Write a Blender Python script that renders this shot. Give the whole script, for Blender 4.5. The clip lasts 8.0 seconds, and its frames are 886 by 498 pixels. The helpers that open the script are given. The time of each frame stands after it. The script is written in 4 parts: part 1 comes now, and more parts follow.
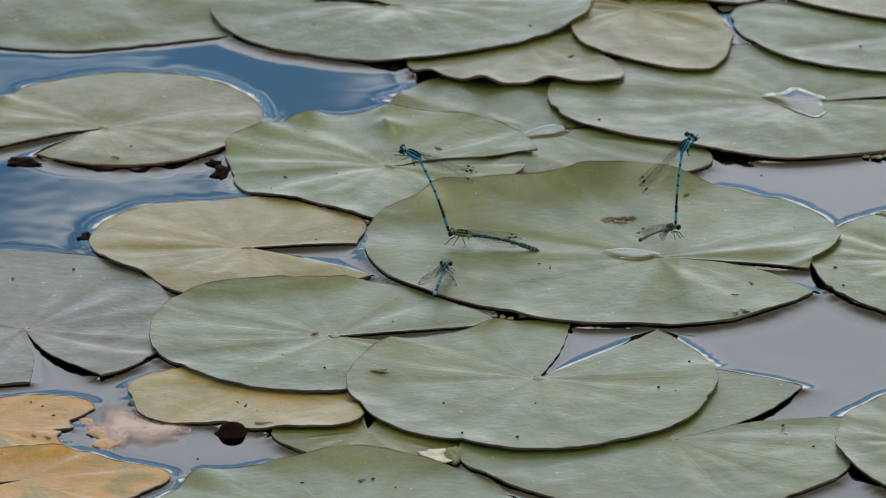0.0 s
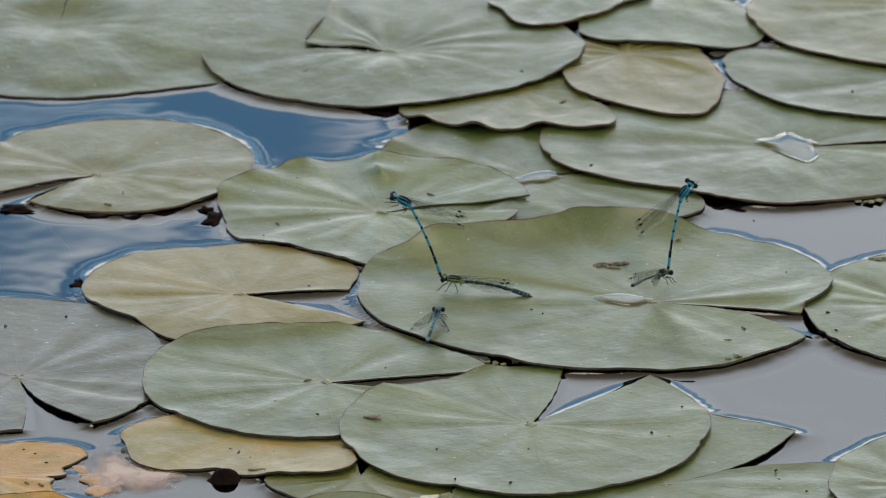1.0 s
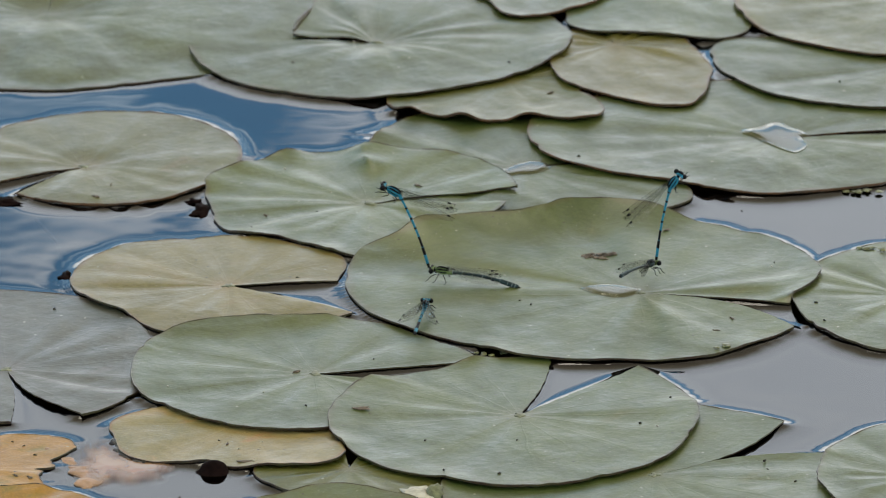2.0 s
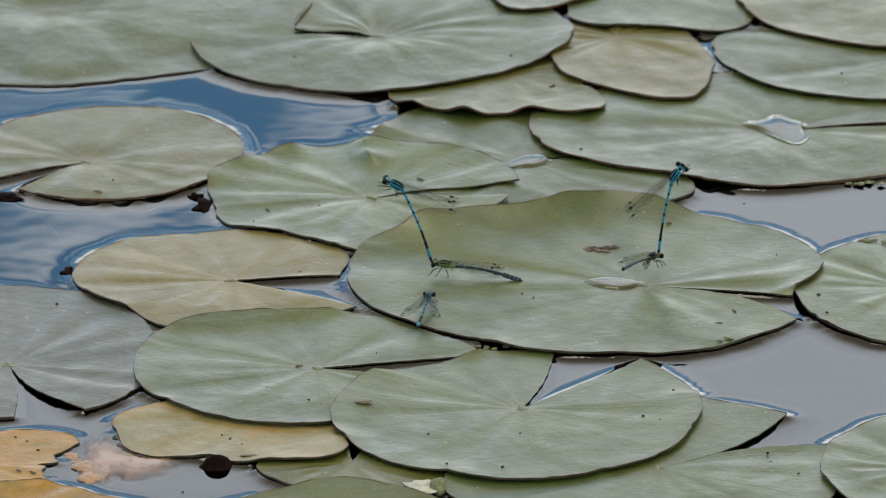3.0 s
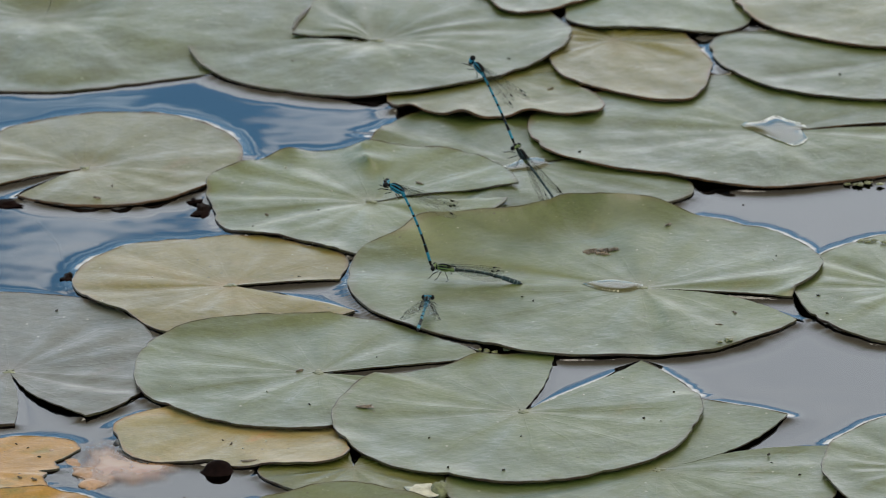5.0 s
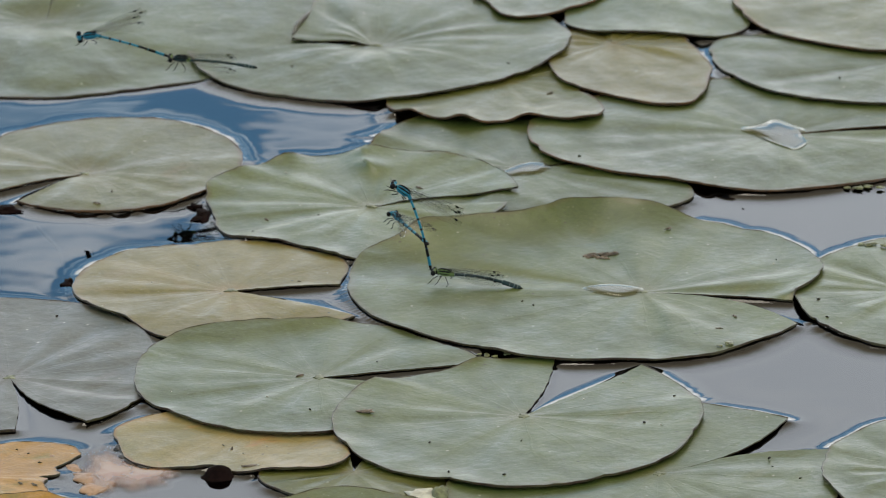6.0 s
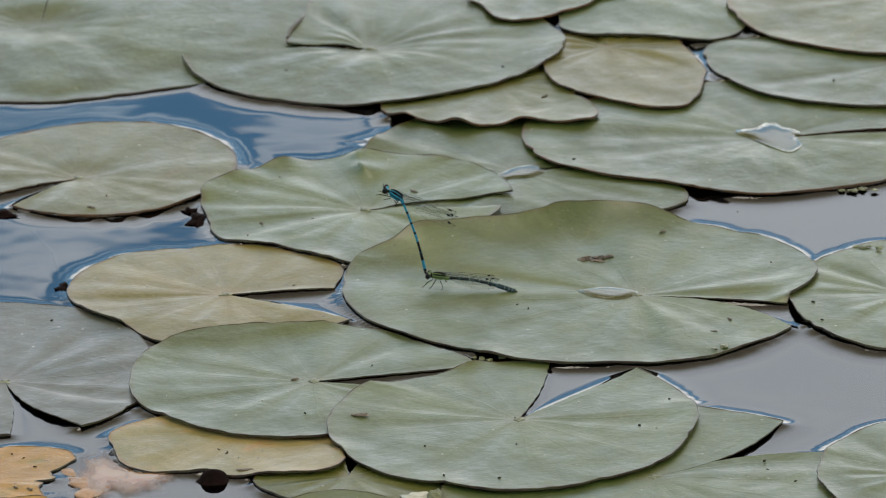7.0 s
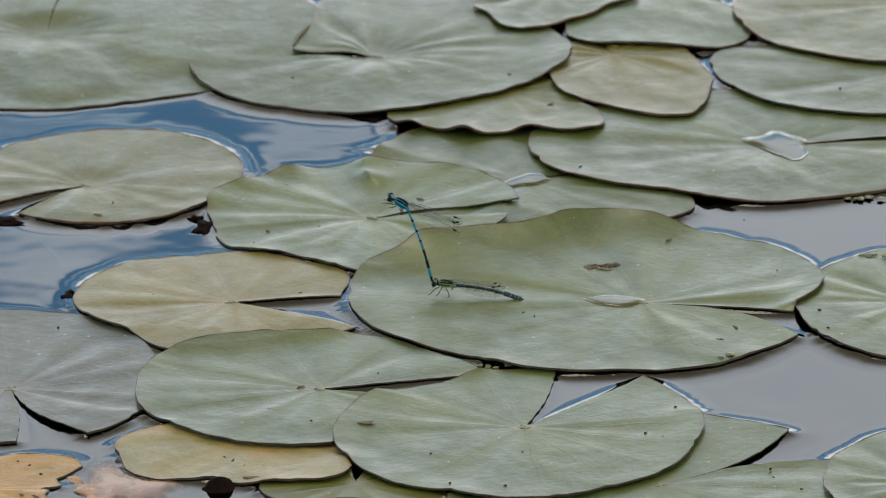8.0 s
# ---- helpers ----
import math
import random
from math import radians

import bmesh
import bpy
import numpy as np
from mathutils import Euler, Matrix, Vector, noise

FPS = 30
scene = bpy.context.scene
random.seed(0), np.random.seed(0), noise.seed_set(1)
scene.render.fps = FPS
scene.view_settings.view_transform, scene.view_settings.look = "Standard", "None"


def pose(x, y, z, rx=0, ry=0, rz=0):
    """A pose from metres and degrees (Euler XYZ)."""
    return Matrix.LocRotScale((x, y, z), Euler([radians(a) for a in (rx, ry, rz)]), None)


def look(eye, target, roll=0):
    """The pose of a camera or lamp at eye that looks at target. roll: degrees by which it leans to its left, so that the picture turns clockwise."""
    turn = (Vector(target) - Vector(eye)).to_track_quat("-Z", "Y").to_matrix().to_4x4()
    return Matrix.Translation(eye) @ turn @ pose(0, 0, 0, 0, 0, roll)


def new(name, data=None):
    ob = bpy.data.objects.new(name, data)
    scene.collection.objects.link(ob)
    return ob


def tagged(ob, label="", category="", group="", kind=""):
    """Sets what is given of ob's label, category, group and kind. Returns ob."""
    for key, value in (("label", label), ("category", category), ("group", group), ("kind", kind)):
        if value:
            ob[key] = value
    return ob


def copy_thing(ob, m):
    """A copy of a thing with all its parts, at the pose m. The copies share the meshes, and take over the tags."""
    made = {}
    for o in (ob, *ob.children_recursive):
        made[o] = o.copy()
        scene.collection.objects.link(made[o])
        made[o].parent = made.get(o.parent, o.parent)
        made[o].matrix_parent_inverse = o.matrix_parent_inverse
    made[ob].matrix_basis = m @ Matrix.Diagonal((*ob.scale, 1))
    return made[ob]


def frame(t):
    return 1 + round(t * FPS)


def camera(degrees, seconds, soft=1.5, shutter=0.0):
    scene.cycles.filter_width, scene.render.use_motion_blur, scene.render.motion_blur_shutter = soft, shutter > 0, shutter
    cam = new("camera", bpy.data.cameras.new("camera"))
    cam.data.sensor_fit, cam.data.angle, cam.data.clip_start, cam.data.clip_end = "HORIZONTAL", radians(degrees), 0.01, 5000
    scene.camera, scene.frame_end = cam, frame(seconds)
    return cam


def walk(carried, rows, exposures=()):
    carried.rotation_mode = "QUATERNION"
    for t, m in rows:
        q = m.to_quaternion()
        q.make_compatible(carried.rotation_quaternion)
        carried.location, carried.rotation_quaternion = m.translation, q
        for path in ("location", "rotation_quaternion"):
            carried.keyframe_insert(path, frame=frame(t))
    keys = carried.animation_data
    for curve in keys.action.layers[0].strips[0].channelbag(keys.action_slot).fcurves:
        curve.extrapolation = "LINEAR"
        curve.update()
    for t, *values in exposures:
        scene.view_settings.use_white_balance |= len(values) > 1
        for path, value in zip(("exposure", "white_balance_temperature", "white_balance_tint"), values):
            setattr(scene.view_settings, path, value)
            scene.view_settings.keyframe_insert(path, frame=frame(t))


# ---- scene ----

# Camera: a long lens on a stand beside the pond, hand-turned a little. Turns are yaw, pitch and roll in degrees.
cam = camera(6.0, 8.0, soft=1.0)
EYE = pose(0, -2.8689, 1.0442, 70, 0, 0)
TURNS = [
    (0.0, 0.0, 0.0, 0.0),
    (0.5, 0.0526, 0.1727, -0.053),
    (1.0, -0.0521, 0.3119, -0.1743),
    (1.5, 0.0008, 0.319, -0.1687),
    (2.0, -0.1328, 0.2515, -0.3329),
    (2.2, -0.0818, 0.2419, -0.3382),
    (3.5, -0.1858, 0.1968, -0.667),
    (4.0, -0.1734, 0.2584, -0.7037),
    (4.5, -0.1714, 0.2268, -0.926),
    (4.7, -0.157, 0.224, -0.9531),
    (5.8, -0.0852, 0.2741, -1.1019),
    (6.0, -0.1211, 0.2643, -1.129),
    (6.2, -0.1578, 0.2616, -1.1287),
    (6.5, -0.1329, 0.2528, -1.1284),
    (7.0, -0.1574, 0.2874, -1.2527),
    (7.5, -0.15, 0.3291, -1.254),
    (8.0, -0.1162, 0.3404, -1.1923),
]
walk(cam, [(t, EYE @ pose(0, 0, 0, 0, a, 0) @ pose(0, 0, 0, b, 0, 0) @ pose(0, 0, 0, 0, 0, c)) for t, a, b, c in TURNS])
cam.data.dof.use_dof = True
cam.data.dof.focus_distance = 2.94
cam.data.dof.aperture_fstop = 40.0

MM = 0.001


# ---------------------------------------------------------------- light
def node(tree, kind, **values):
    made = tree.nodes.new(kind)
    for key, value in values.items():
        made.inputs[key.replace("_", " ")].default_value = value
    return made


def math_node(tree, op, a, b=None, clamp=False):
    made = tree.nodes.new("ShaderNodeMath")
    made.operation, made.use_clamp = op, clamp
    for k, v in enumerate((a, b)):
        if v is None:
            continue
        if isinstance(v, (int, float)):
            made.inputs[k].default_value = v
        else:
            tree.links.new(v, made.inputs[k])
    return made.outputs[0]


def mix_color(tree, fac, a, b, blend="MIX"):
    made = tree.nodes.new("ShaderNodeMix")
    made.data_type, made.blend_type = "RGBA", blend
    for key, v in ((0, fac), (6, a), (7, b)):
        if isinstance(v, (int, float)):
            made.inputs[key].default_value = v
        elif isinstance(v, tuple):
            made.inputs[key].default_value = (*v, 1)
        else:
            tree.links.new(v, made.inputs[key])
    return made.outputs[2]


def smooth(tree, value, lo, hi):
    made = tree.nodes.new("ShaderNodeMapRange")
    made.interpolation_type = "SMOOTHSTEP"
    tree.links.new(value, made.inputs[0])
    made.inputs[1].default_value, made.inputs[2].default_value = lo, hi
    return made.outputs[0]


def build_sky():
    """Bright broken overcast: a cloud deck over a strip of blue, with white haze at the horizon."""
    world = bpy.data.worlds.new("sky")
    scene.world = world
    world.use_nodes = True
    tree = world.node_tree
    tree.nodes.clear()
    sky = tree.nodes.new("ShaderNodeTexSky")
    sky.sky_type, sky.sun_disc = "NISHITA", False
    sky.sun_elevation, sky.sun_rotation = radians(52), radians(200)
    coord = tree.nodes.new("ShaderNodeTexCoord").outputs["Generated"]
    split = tree.nodes.new("ShaderNodeSeparateXYZ")
    tree.links.new(coord, split.inputs[0])
    x, y, z = split.outputs
    stretch = tree.nodes.new("ShaderNodeMapping")
    stretch.inputs["Scale"].default_value = (9.0, 9.0, 34.0)
    tree.links.new(coord, stretch.inputs[0])
    wisps = node(tree, "ShaderNodeTexNoise", Scale=1.6, Detail=5.0, Roughness=0.55, Distortion=0.4)
    tree.links.new(stretch.outputs[0], wisps.inputs["Vector"])
    broad = node(tree, "ShaderNodeTexNoise", Scale=2.3, Detail=3.0, Roughness=0.5)
    tree.links.new(coord, broad.inputs["Vector"])
    thread = tree.nodes.new("ShaderNodeMapping")
    thread.inputs["Scale"].default_value = (20.0, 20.0, 105.0)
    tree.links.new(coord, thread.inputs[0])
    streak = node(tree, "ShaderNodeTexNoise", Scale=1.0, Detail=2.0, Roughness=0.45, Distortion=0.5)
    tree.links.new(thread.outputs[0], streak.inputs["Vector"])
    # lower rim of the deck, which sinks towards the east
    edge = math_node(tree, "ADD", z, math_node(tree, "MULTIPLY", x, 0.40))
    edge = math_node(tree, "ADD", edge, math_node(tree, "MULTIPLY", math_node(tree, "SUBTRACT", wisps.outputs[0], 0.5), 0.06))
    edge = math_node(tree, "ADD", edge, math_node(tree, "MULTIPLY", math_node(tree, "SUBTRACT", streak.outputs[0], 0.5), 0.05))
    deck = smooth(tree, edge, 0.312, 0.340)
    haze = math_node(tree, "SUBTRACT", 1.0, smooth(tree, math_node(tree, "ADD", z, math_node(tree, "MULTIPLY", wisps.outputs[0], 0.04)), 0.218, 0.268))
    blue = mix_color(tree, 1.0, sky.outputs[0], (0.13, 0.25, 0.29), "MULTIPLY")
    blue = mix_color(tree, math_node(tree, "ADD", math_node(tree, "MULTIPLY", smooth(tree, streak.outputs[0], 0.46, 0.72), 0.75), 0.08), blue, (1.70, 2.20, 2.65))
    # the deck thins and brightens towards the horizon
    thick = mix_color(tree, broad.outputs[0], (0.62, 0.56, 0.42), (1.26, 1.12, 0.82))
    thin = mix_color(tree, streak.outputs[0], (1.82, 2.00, 2.24), (2.50, 2.66, 2.81))
    grey = mix_color(tree, smooth(tree, z, 0.36, 0.62), thin, thick)
    white = mix_color(tree, wisps.outputs[0], (2.3, 2.36, 2.40), (2.95, 2.98, 2.96))
    color = mix_color(tree, deck, blue, grey)
    color = mix_color(tree, haze, color, white)
    back = node(tree, "ShaderNodeBackground", Strength=1.0)
    tree.links.new(color, back.inputs[0])
    out = tree.nodes.new("ShaderNodeOutputWorld")
    tree.links.new(back.outputs[0], out.inputs[0])


build_sky()
sun_data = bpy.data.lights.new("sun", "SUN")
sun_data.energy, sun_data.angle, sun_data.color = 1.0, radians(25), (1.0, 0.93, 0.80)
sun = new("sun", sun_data)
sun.matrix_world = look((-0.35, 0.9, 2.0), (0, 0, 0))
scene.view_settings.exposure = 0.0


# ---------------------------------------------------------------- materials
def material(name):
    made = bpy.data.materials.new(name)
    made.use_nodes = True
    tree = made.node_tree
    return made, tree, tree.nodes["Principled BSDF"]


def noise_at(tree, vector, scale, detail=4.0, rough=0.55, distortion=0.0):
    made = node(tree, "ShaderNodeTexNoise", Scale=scale, Detail=detail, Roughness=rough, Distortion=distortion)
    tree.links.new(vector, made.inputs["Vector"])
    return made.outputs[0]


def bump(tree, bsdf, height, strength, distance):
    made = node(tree, "ShaderNodeBump", Strength=strength, Distance=distance)
    tree.links.new(height, made.inputs["Height"])
    tree.links.new(made.outputs[0], bsdf.inputs["Normal"])


def leaf_material(name, low, high, blotch, blotch_at, rim, rough=0.345, vein=0.05, spec=0.48):
    """Waxy leaf: blotches, radial veins, a worn margin, and pale dust. Polar coordinates lie in the 'polar' map."""
    made, tree, bsdf = material(name)
    co = tree.nodes.new("ShaderNodeTexCoord").outputs["Object"]
    uv = tree.nodes.new("ShaderNodeUVMap")
    uv.uv_map = "polar"
    split = tree.nodes.new("ShaderNodeSeparateXYZ")
    tree.links.new(uv.outputs[0], split.inputs[0])
    angle, reach = split.outputs[0], split.outputs[1]
    big = noise_at(tree, co, 28, 3)
    fine = noise_at(tree, co, 420, 5, 0.65)
    wob = noise_at(tree, co, 60, 2)
    swirl = node(tree, "ShaderNodeTexNoise", Scale=70.0, Detail=2.0)
    tree.links.new(co, swirl.inputs["Vector"])
    big_color = swirl.outputs[1]
    color = mix_color(tree, smooth(tree, big, 0.35, 0.66), low, high)
    patch = smooth(tree, noise_at(tree, co, 46, 5, 0.6, 0.6), 1 - blotch_at, 1.18 - blotch_at)
    color = mix_color(tree, patch, color, blotch)
    heart = math_node(tree, "SUBTRACT", 1.0, smooth(tree, math_node(tree, "ADD", reach, math_node(tree, "MULTIPLY", wob, 0.12)), 0.05, 0.30))
    color = mix_color(tree, math_node(tree, "MULTIPLY", heart, 0.55), color, tuple(a * b for a, b in zip(blotch, (1.25, 1.05, 0.8))))
    fan = tree.nodes.new("ShaderNodeCombineXYZ")
    tree.links.new(math_node(tree, "MULTIPLY", math_node(tree, "ADD", angle, math_node(tree, "MULTIPLY", wob, 0.05)), 15.0), fan.inputs[0])
    tree.links.new(math_node(tree, "MULTIPLY", reach, 1.5), fan.inputs[1])
    tree.links.new(tree.nodes.new("ShaderNodeObjectInfo").outputs["Random"], fan.inputs[2])
    pleat = noise_at(tree, fan.outputs[0], 1.3, 4, 0.5, 0.9)
    color = mix_color(tree, math_node(tree, "MULTIPLY", math_node(tree, "MULTIPLY", smooth(tree, pleat, 0.36, 0.70), smooth(tree, reach, 0.15, 0.7)), 0.26), color, tuple(c * 0.62 for c in low))
    # veins: a first set from the centre, a second set of forks further out
    def veins(count, start, width):
        turn = math_node(tree, "ADD", math_node(tree, "MULTIPLY", angle, count), math_node(tree, "MULTIPLY", wob, 0.4))
        off = math_node(tree, "ABSOLUTE", math_node(tree, "SUBTRACT", math_node(tree, "FRACT", turn), 0.5))
        line = math_node(tree, "SUBTRACT", 1.0, smooth(tree, off, width * 0.3, width))
        return math_node(tree, "MULTIPLY", line, smooth(tree, reach, start, start + 0.25))
    lines = math_node(tree, "MAXIMUM", veins(17, -0.1, 0.06), math_node(tree, "MULTIPLY", veins(37, 0.4, 0.08), 0.5))
    lines = math_node(tree, "MULTIPLY", lines, math_node(tree, "SUBTRACT", 1.0, smooth(tree, reach, 0.55, 1.0)))
    color = mix_color(tree, math_node(tree, "MULTIPLY", lines, vein), color, tuple(min(1, c * 1.9 + 0.015) for c in high))
    # mottling, dust and small dark freckles
    grain = noise_at(tree, co, 1250, 3, 0.6)
    color = mix_color(tree, math_node(tree, "MULTIPLY", smooth(tree, grain, 0.40, 0.66), 0.22), color, tuple(min(1, c * 1.5) for c in high))
    color = mix_color(tree, math_node(tree, "MULTIPLY", smooth(tree, fine, 0.45, 0.75), 0.35), color, tuple(c * 0.55 for c in low))
    cells = node(tree, "ShaderNodeTexVoronoi", Scale=230.0)
    tree.links.new(co, cells.inputs["Vector"])
    dot = math_node(tree, "SUBTRACT", 1.0, smooth(tree, cells.outputs["Distance"], 0.07, 0.15))
    pick = tree.nodes.new("ShaderNodeSeparateColor")
    tree.links.new(cells.outputs["Color"], pick.inputs[0])
    pale = math_node(tree, "MULTIPLY", dot, math_node(tree, "GREATER_THAN", pick.outputs[0], 0.88))
    dark = math_node(tree, "MULTIPLY", dot, math_node(tree, "LESS_THAN", pick.outputs[0], 0.13))
    color = mix_color(tree, pale, color, (0.24, 0.24, 0.18))
    color = mix_color(tree, dark, color, (0.035, 0.03, 0.02))
    motes = node(tree, "ShaderNodeTexVoronoi", Scale=620.0)
    tree.links.new(co, motes.inputs["Vector"])
    mote = math_node(tree, "SUBTRACT", 1.0, smooth(tree, motes.outputs["Distance"], 0.10, 0.22))
    sort = tree.nodes.new("ShaderNodeSeparateColor")
    tree.links.new(motes.outputs["Color"], sort.inputs[0])
    color = mix_color(tree, math_node(tree, "MULTIPLY", math_node(tree, "MULTIPLY", mote, math_node(tree, "GREATER_THAN", sort.outputs[0], 0.86)), 0.7), color, (0.20, 0.21, 0.15))
    color = mix_color(tree, math_node(tree, "MULTIPLY", math_node(tree, "MULTIPLY", mote, math_node(tree, "LESS_THAN", sort.outputs[0], 0.10)), 0.7), color, (0.025, 0.025, 0.012))
    border = smooth(tree, math_node(tree, "ADD", reach, math_node(tree, "MULTIPLY", math_node(tree, "SUBTRACT", wob, 0.5), 0.10)), 0.965, 1.0)
    color = mix_color(tree, math_node(tree, "MULTIPLY", border, math_node(tree, "ADD", math_node(tree, "MULTIPLY", big, 1.2), 0.05, True)), color, rim)
    own = tree.nodes.new("ShaderNodeObjectInfo").outputs["Random"]
    color = mix_color(tree, math_node(tree, "MULTIPLY", own, 0.30), color, tuple(c * 0.72 for c in low))
    tree.links.new(color, bsdf.inputs["Base Color"])
    gloss = tree.nodes.new("ShaderNodeMapRange")
    tree.links.new(noise_at(tree, co, 90, 4), gloss.inputs[0])
    gloss.inputs[1].default_value, gloss.inputs[2].default_value = 0.3, 0.7
    gloss.inputs[3].default_value, gloss.inputs[4].default_value = rough - 0.07, rough + 0.10
    tree.links.new(gloss.outputs[0], bsdf.inputs["Roughness"])
    bsdf.inputs["IOR"].default_value = 1.42
    bsdf.inputs["Specular IOR Level"].default_value = spec
    relief = math_node(tree, "ADD", math_node(tree, "MULTIPLY", fine, 0.42), math_node(tree, "MULTIPLY", lines, 0.10))
    relief = math_node(tree, "ADD", relief, math_node(tree, "MULTIPLY", math_node(tree, "MULTIPLY", pleat, smooth(tree, reach, 0.15, 0.8)), 0.22))
    relief = math_node(tree, "ADD", relief, math_node(tree, "MULTIPLY", noise_at(tree, co, 150, 5), 0.8))
    # the blade puckers between its veins
    warp = tree.nodes.new("ShaderNodeVectorMath")
    warp.operation = "MULTIPLY_ADD"
    tree.links.new(big_color, warp.inputs[0])
    warp.inputs[1].default_value = (0.010, 0.010, 0.010)
    tree.links.new(co, warp.inputs[2])
    quilt = node(tree, "ShaderNodeTexVoronoi", Scale=115.0)
    quilt.feature = "SMOOTH_F1"
    tree.links.new(warp.outputs[0], quilt.inputs["Vector"])
    relief = math_node(tree, "SUBTRACT", relief, math_node(tree, "MULTIPLY", quilt.outputs["Distance"], 0.35))
    relief = math_node(tree, "ADD", relief, math_node(tree, "MULTIPLY", noise_at(tree, co, 48, 3), 1.7))
    bump(tree, bsdf, relief, 0.45, 0.0006)
    return made


def plain(name, color, rough=0.5, scale=300.0, spread=0.35, metal=0.0, coat=0.0, relief=0.0002, spec=0.5):
    """Any small thing: its colour varied at two scales, with a fine relief."""
    made, tree, bsdf = material(name)
    co = tree.nodes.new("ShaderNodeTexCoord").outputs["Object"]
    n = noise_at(tree, co, scale, 5)
    m = noise_at(tree, co, scale * 0.2, 3)
    fac = math_node(tree, "MULTIPLY", math_node(tree, "ADD", n, m), 0.5)
    tree.links.new(mix_color(tree, smooth(tree, fac, 0.35, 0.65), tuple(c * (1 - spread) for c in color), tuple(min(1, c * (1 + spread)) for c in color)), bsdf.inputs["Base Color"])
    bsdf.inputs["Roughness"].default_value = rough
    bsdf.inputs["Metallic"].default_value = metal
    bsdf.inputs["Specular IOR Level"].default_value = spec
    bsdf.inputs["Coat Weight"].default_value = coat
    bump(tree, bsdf, n, 0.3, relief)
    return made


def water_material(name, tint):
    """Still, clear water: mirrors by its index, the rest passes on to what lies below."""
    made, tree, bsdf = material(name)
    tree.nodes.remove(bsdf)
    co = tree.nodes.new("ShaderNodeTexCoord").outputs["Object"]
    gloss = node(tree, "ShaderNodeBsdfGlossy", Roughness=0.0, Color=(1, 1, 1, 1))
    clear = node(tree, "ShaderNodeBsdfTransparent", Color=(*tint, 1))
    ripple = node(tree, "ShaderNodeBump", Strength=0.025, Distance=0.002)
    tree.links.new(noise_at(tree, co, 26, 2), ripple.inputs["Height"])
    tree.links.new(ripple.outputs[0], gloss.inputs["Normal"])
    fresnel = node(tree, "ShaderNodeFresnel", IOR=1.333)
    tree.links.new(ripple.outputs[0], fresnel.inputs["Normal"])
    both = tree.nodes.new("ShaderNodeMixShader")
    tree.links.new(fresnel.outputs[0], both.inputs[0])
    tree.links.new(clear.outputs[0], both.inputs[1])
    tree.links.new(gloss.outputs[0], both.inputs[2])
    tree.links.new(both.outputs[0], tree.nodes["Material Output"].inputs[0])
    return made


def wing_material():
    made, tree, bsdf = material("wing_membrane")
    tree.nodes.remove(bsdf)
    co = tree.nodes.new("ShaderNodeTexCoord").outputs["Object"]
    gloss = node(tree, "ShaderNodeBsdfGlossy", Roughness=0.12, Color=(0.8, 0.85, 0.9, 1))
    film = node(tree, "ShaderNodeBsdfTranslucent", Color=(0.22, 0.22, 0.2, 1))
    clear = node(tree, "ShaderNodeBsdfTransparent", Color=(0.985, 0.985, 0.98, 1))
    a = tree.nodes.new("ShaderNodeMixShader")
    a.inputs[0].default_value = 0.006
    b = tree.nodes.new("ShaderNodeMixShader")
    tree.links.new(math_node(tree, "MULTIPLY", noise_at(tree, co, 900, 3), 0.014), b.inputs[0])
    tree.links.new(clear.outputs[0], a.inputs[1])
    tree.links.new(film.outputs[0], a.inputs[2])
    tree.links.new(a.outputs[0], b.inputs[1])
    tree.links.new(gloss.outputs[0], b.inputs[2])
    tree.links.new(b.outputs[0], tree.nodes["Material Output"].inputs[0])
    return made


def margin_material(name, fresh, brown):
    """The cut edge of a leaf: browned in stretches, and wet."""
    made, tree, bsdf = material(name)
    co = tree.nodes.new("ShaderNodeTexCoord").outputs["Object"]
    worn = smooth(tree, noise_at(tree, co, 75, 4, 0.6), 0.42, 0.60)
    fleck = noise_at(tree, co, 700, 3)
    color = mix_color(tree, worn, fresh, brown)
    color = mix_color(tree, smooth(tree, fleck, 0.5, 0.75), color, (0.012, 0.008, 0.005))
    tree.links.new(color, bsdf.inputs["Base Color"])
    bsdf.inputs["Roughness"].default_value = 0.42
    bsdf.inputs["Specular IOR Level"].default_value = 0.35
    bump(tree, bsdf, fleck, 0.4, 0.0003)
    return made


GREEN = leaf_material("leaf_green", (0.0393, 0.0567, 0.0122), (0.0688, 0.0877, 0.0213), (0.0797, 0.0824, 0.0224), 0.42, (0.056, 0.050, 0.014), spec=0.5)
DEEP = leaf_material("leaf_deep_green", (0.0312, 0.0438, 0.0074), (0.0523, 0.0682, 0.0138), (0.0604, 0.0651, 0.0156), 0.38, (0.062, 0.045, 0.013), spec=0.44)
OCHRE = leaf_material("leaf_ochre", (0.0964, 0.0819, 0.017), (0.1392, 0.1124, 0.0269), (0.1489, 0.0977, 0.0279), 0.45, (0.104, 0.056, 0.015), spec=0.33)
OLIVE = leaf_material("leaf_olive", (0.0531, 0.0586, 0.0088), (0.0792, 0.0811, 0.015), (0.0898, 0.0752, 0.015), 0.42, (0.093, 0.054, 0.013), spec=0.37)
STRAW = leaf_material("leaf_straw", (0.074, 0.068, 0.012), (0.108, 0.094, 0.020), (0.120, 0.086, 0.020), 0.45, (0.104, 0.054, 0.014), spec=0.33)
TAWNY = leaf_material("leaf_tawny", (0.057, 0.058, 0.013), (0.082, 0.082, 0.020), (0.092, 0.072, 0.022), 0.45, (0.070, 0.036, 0.020), spec=0.37)
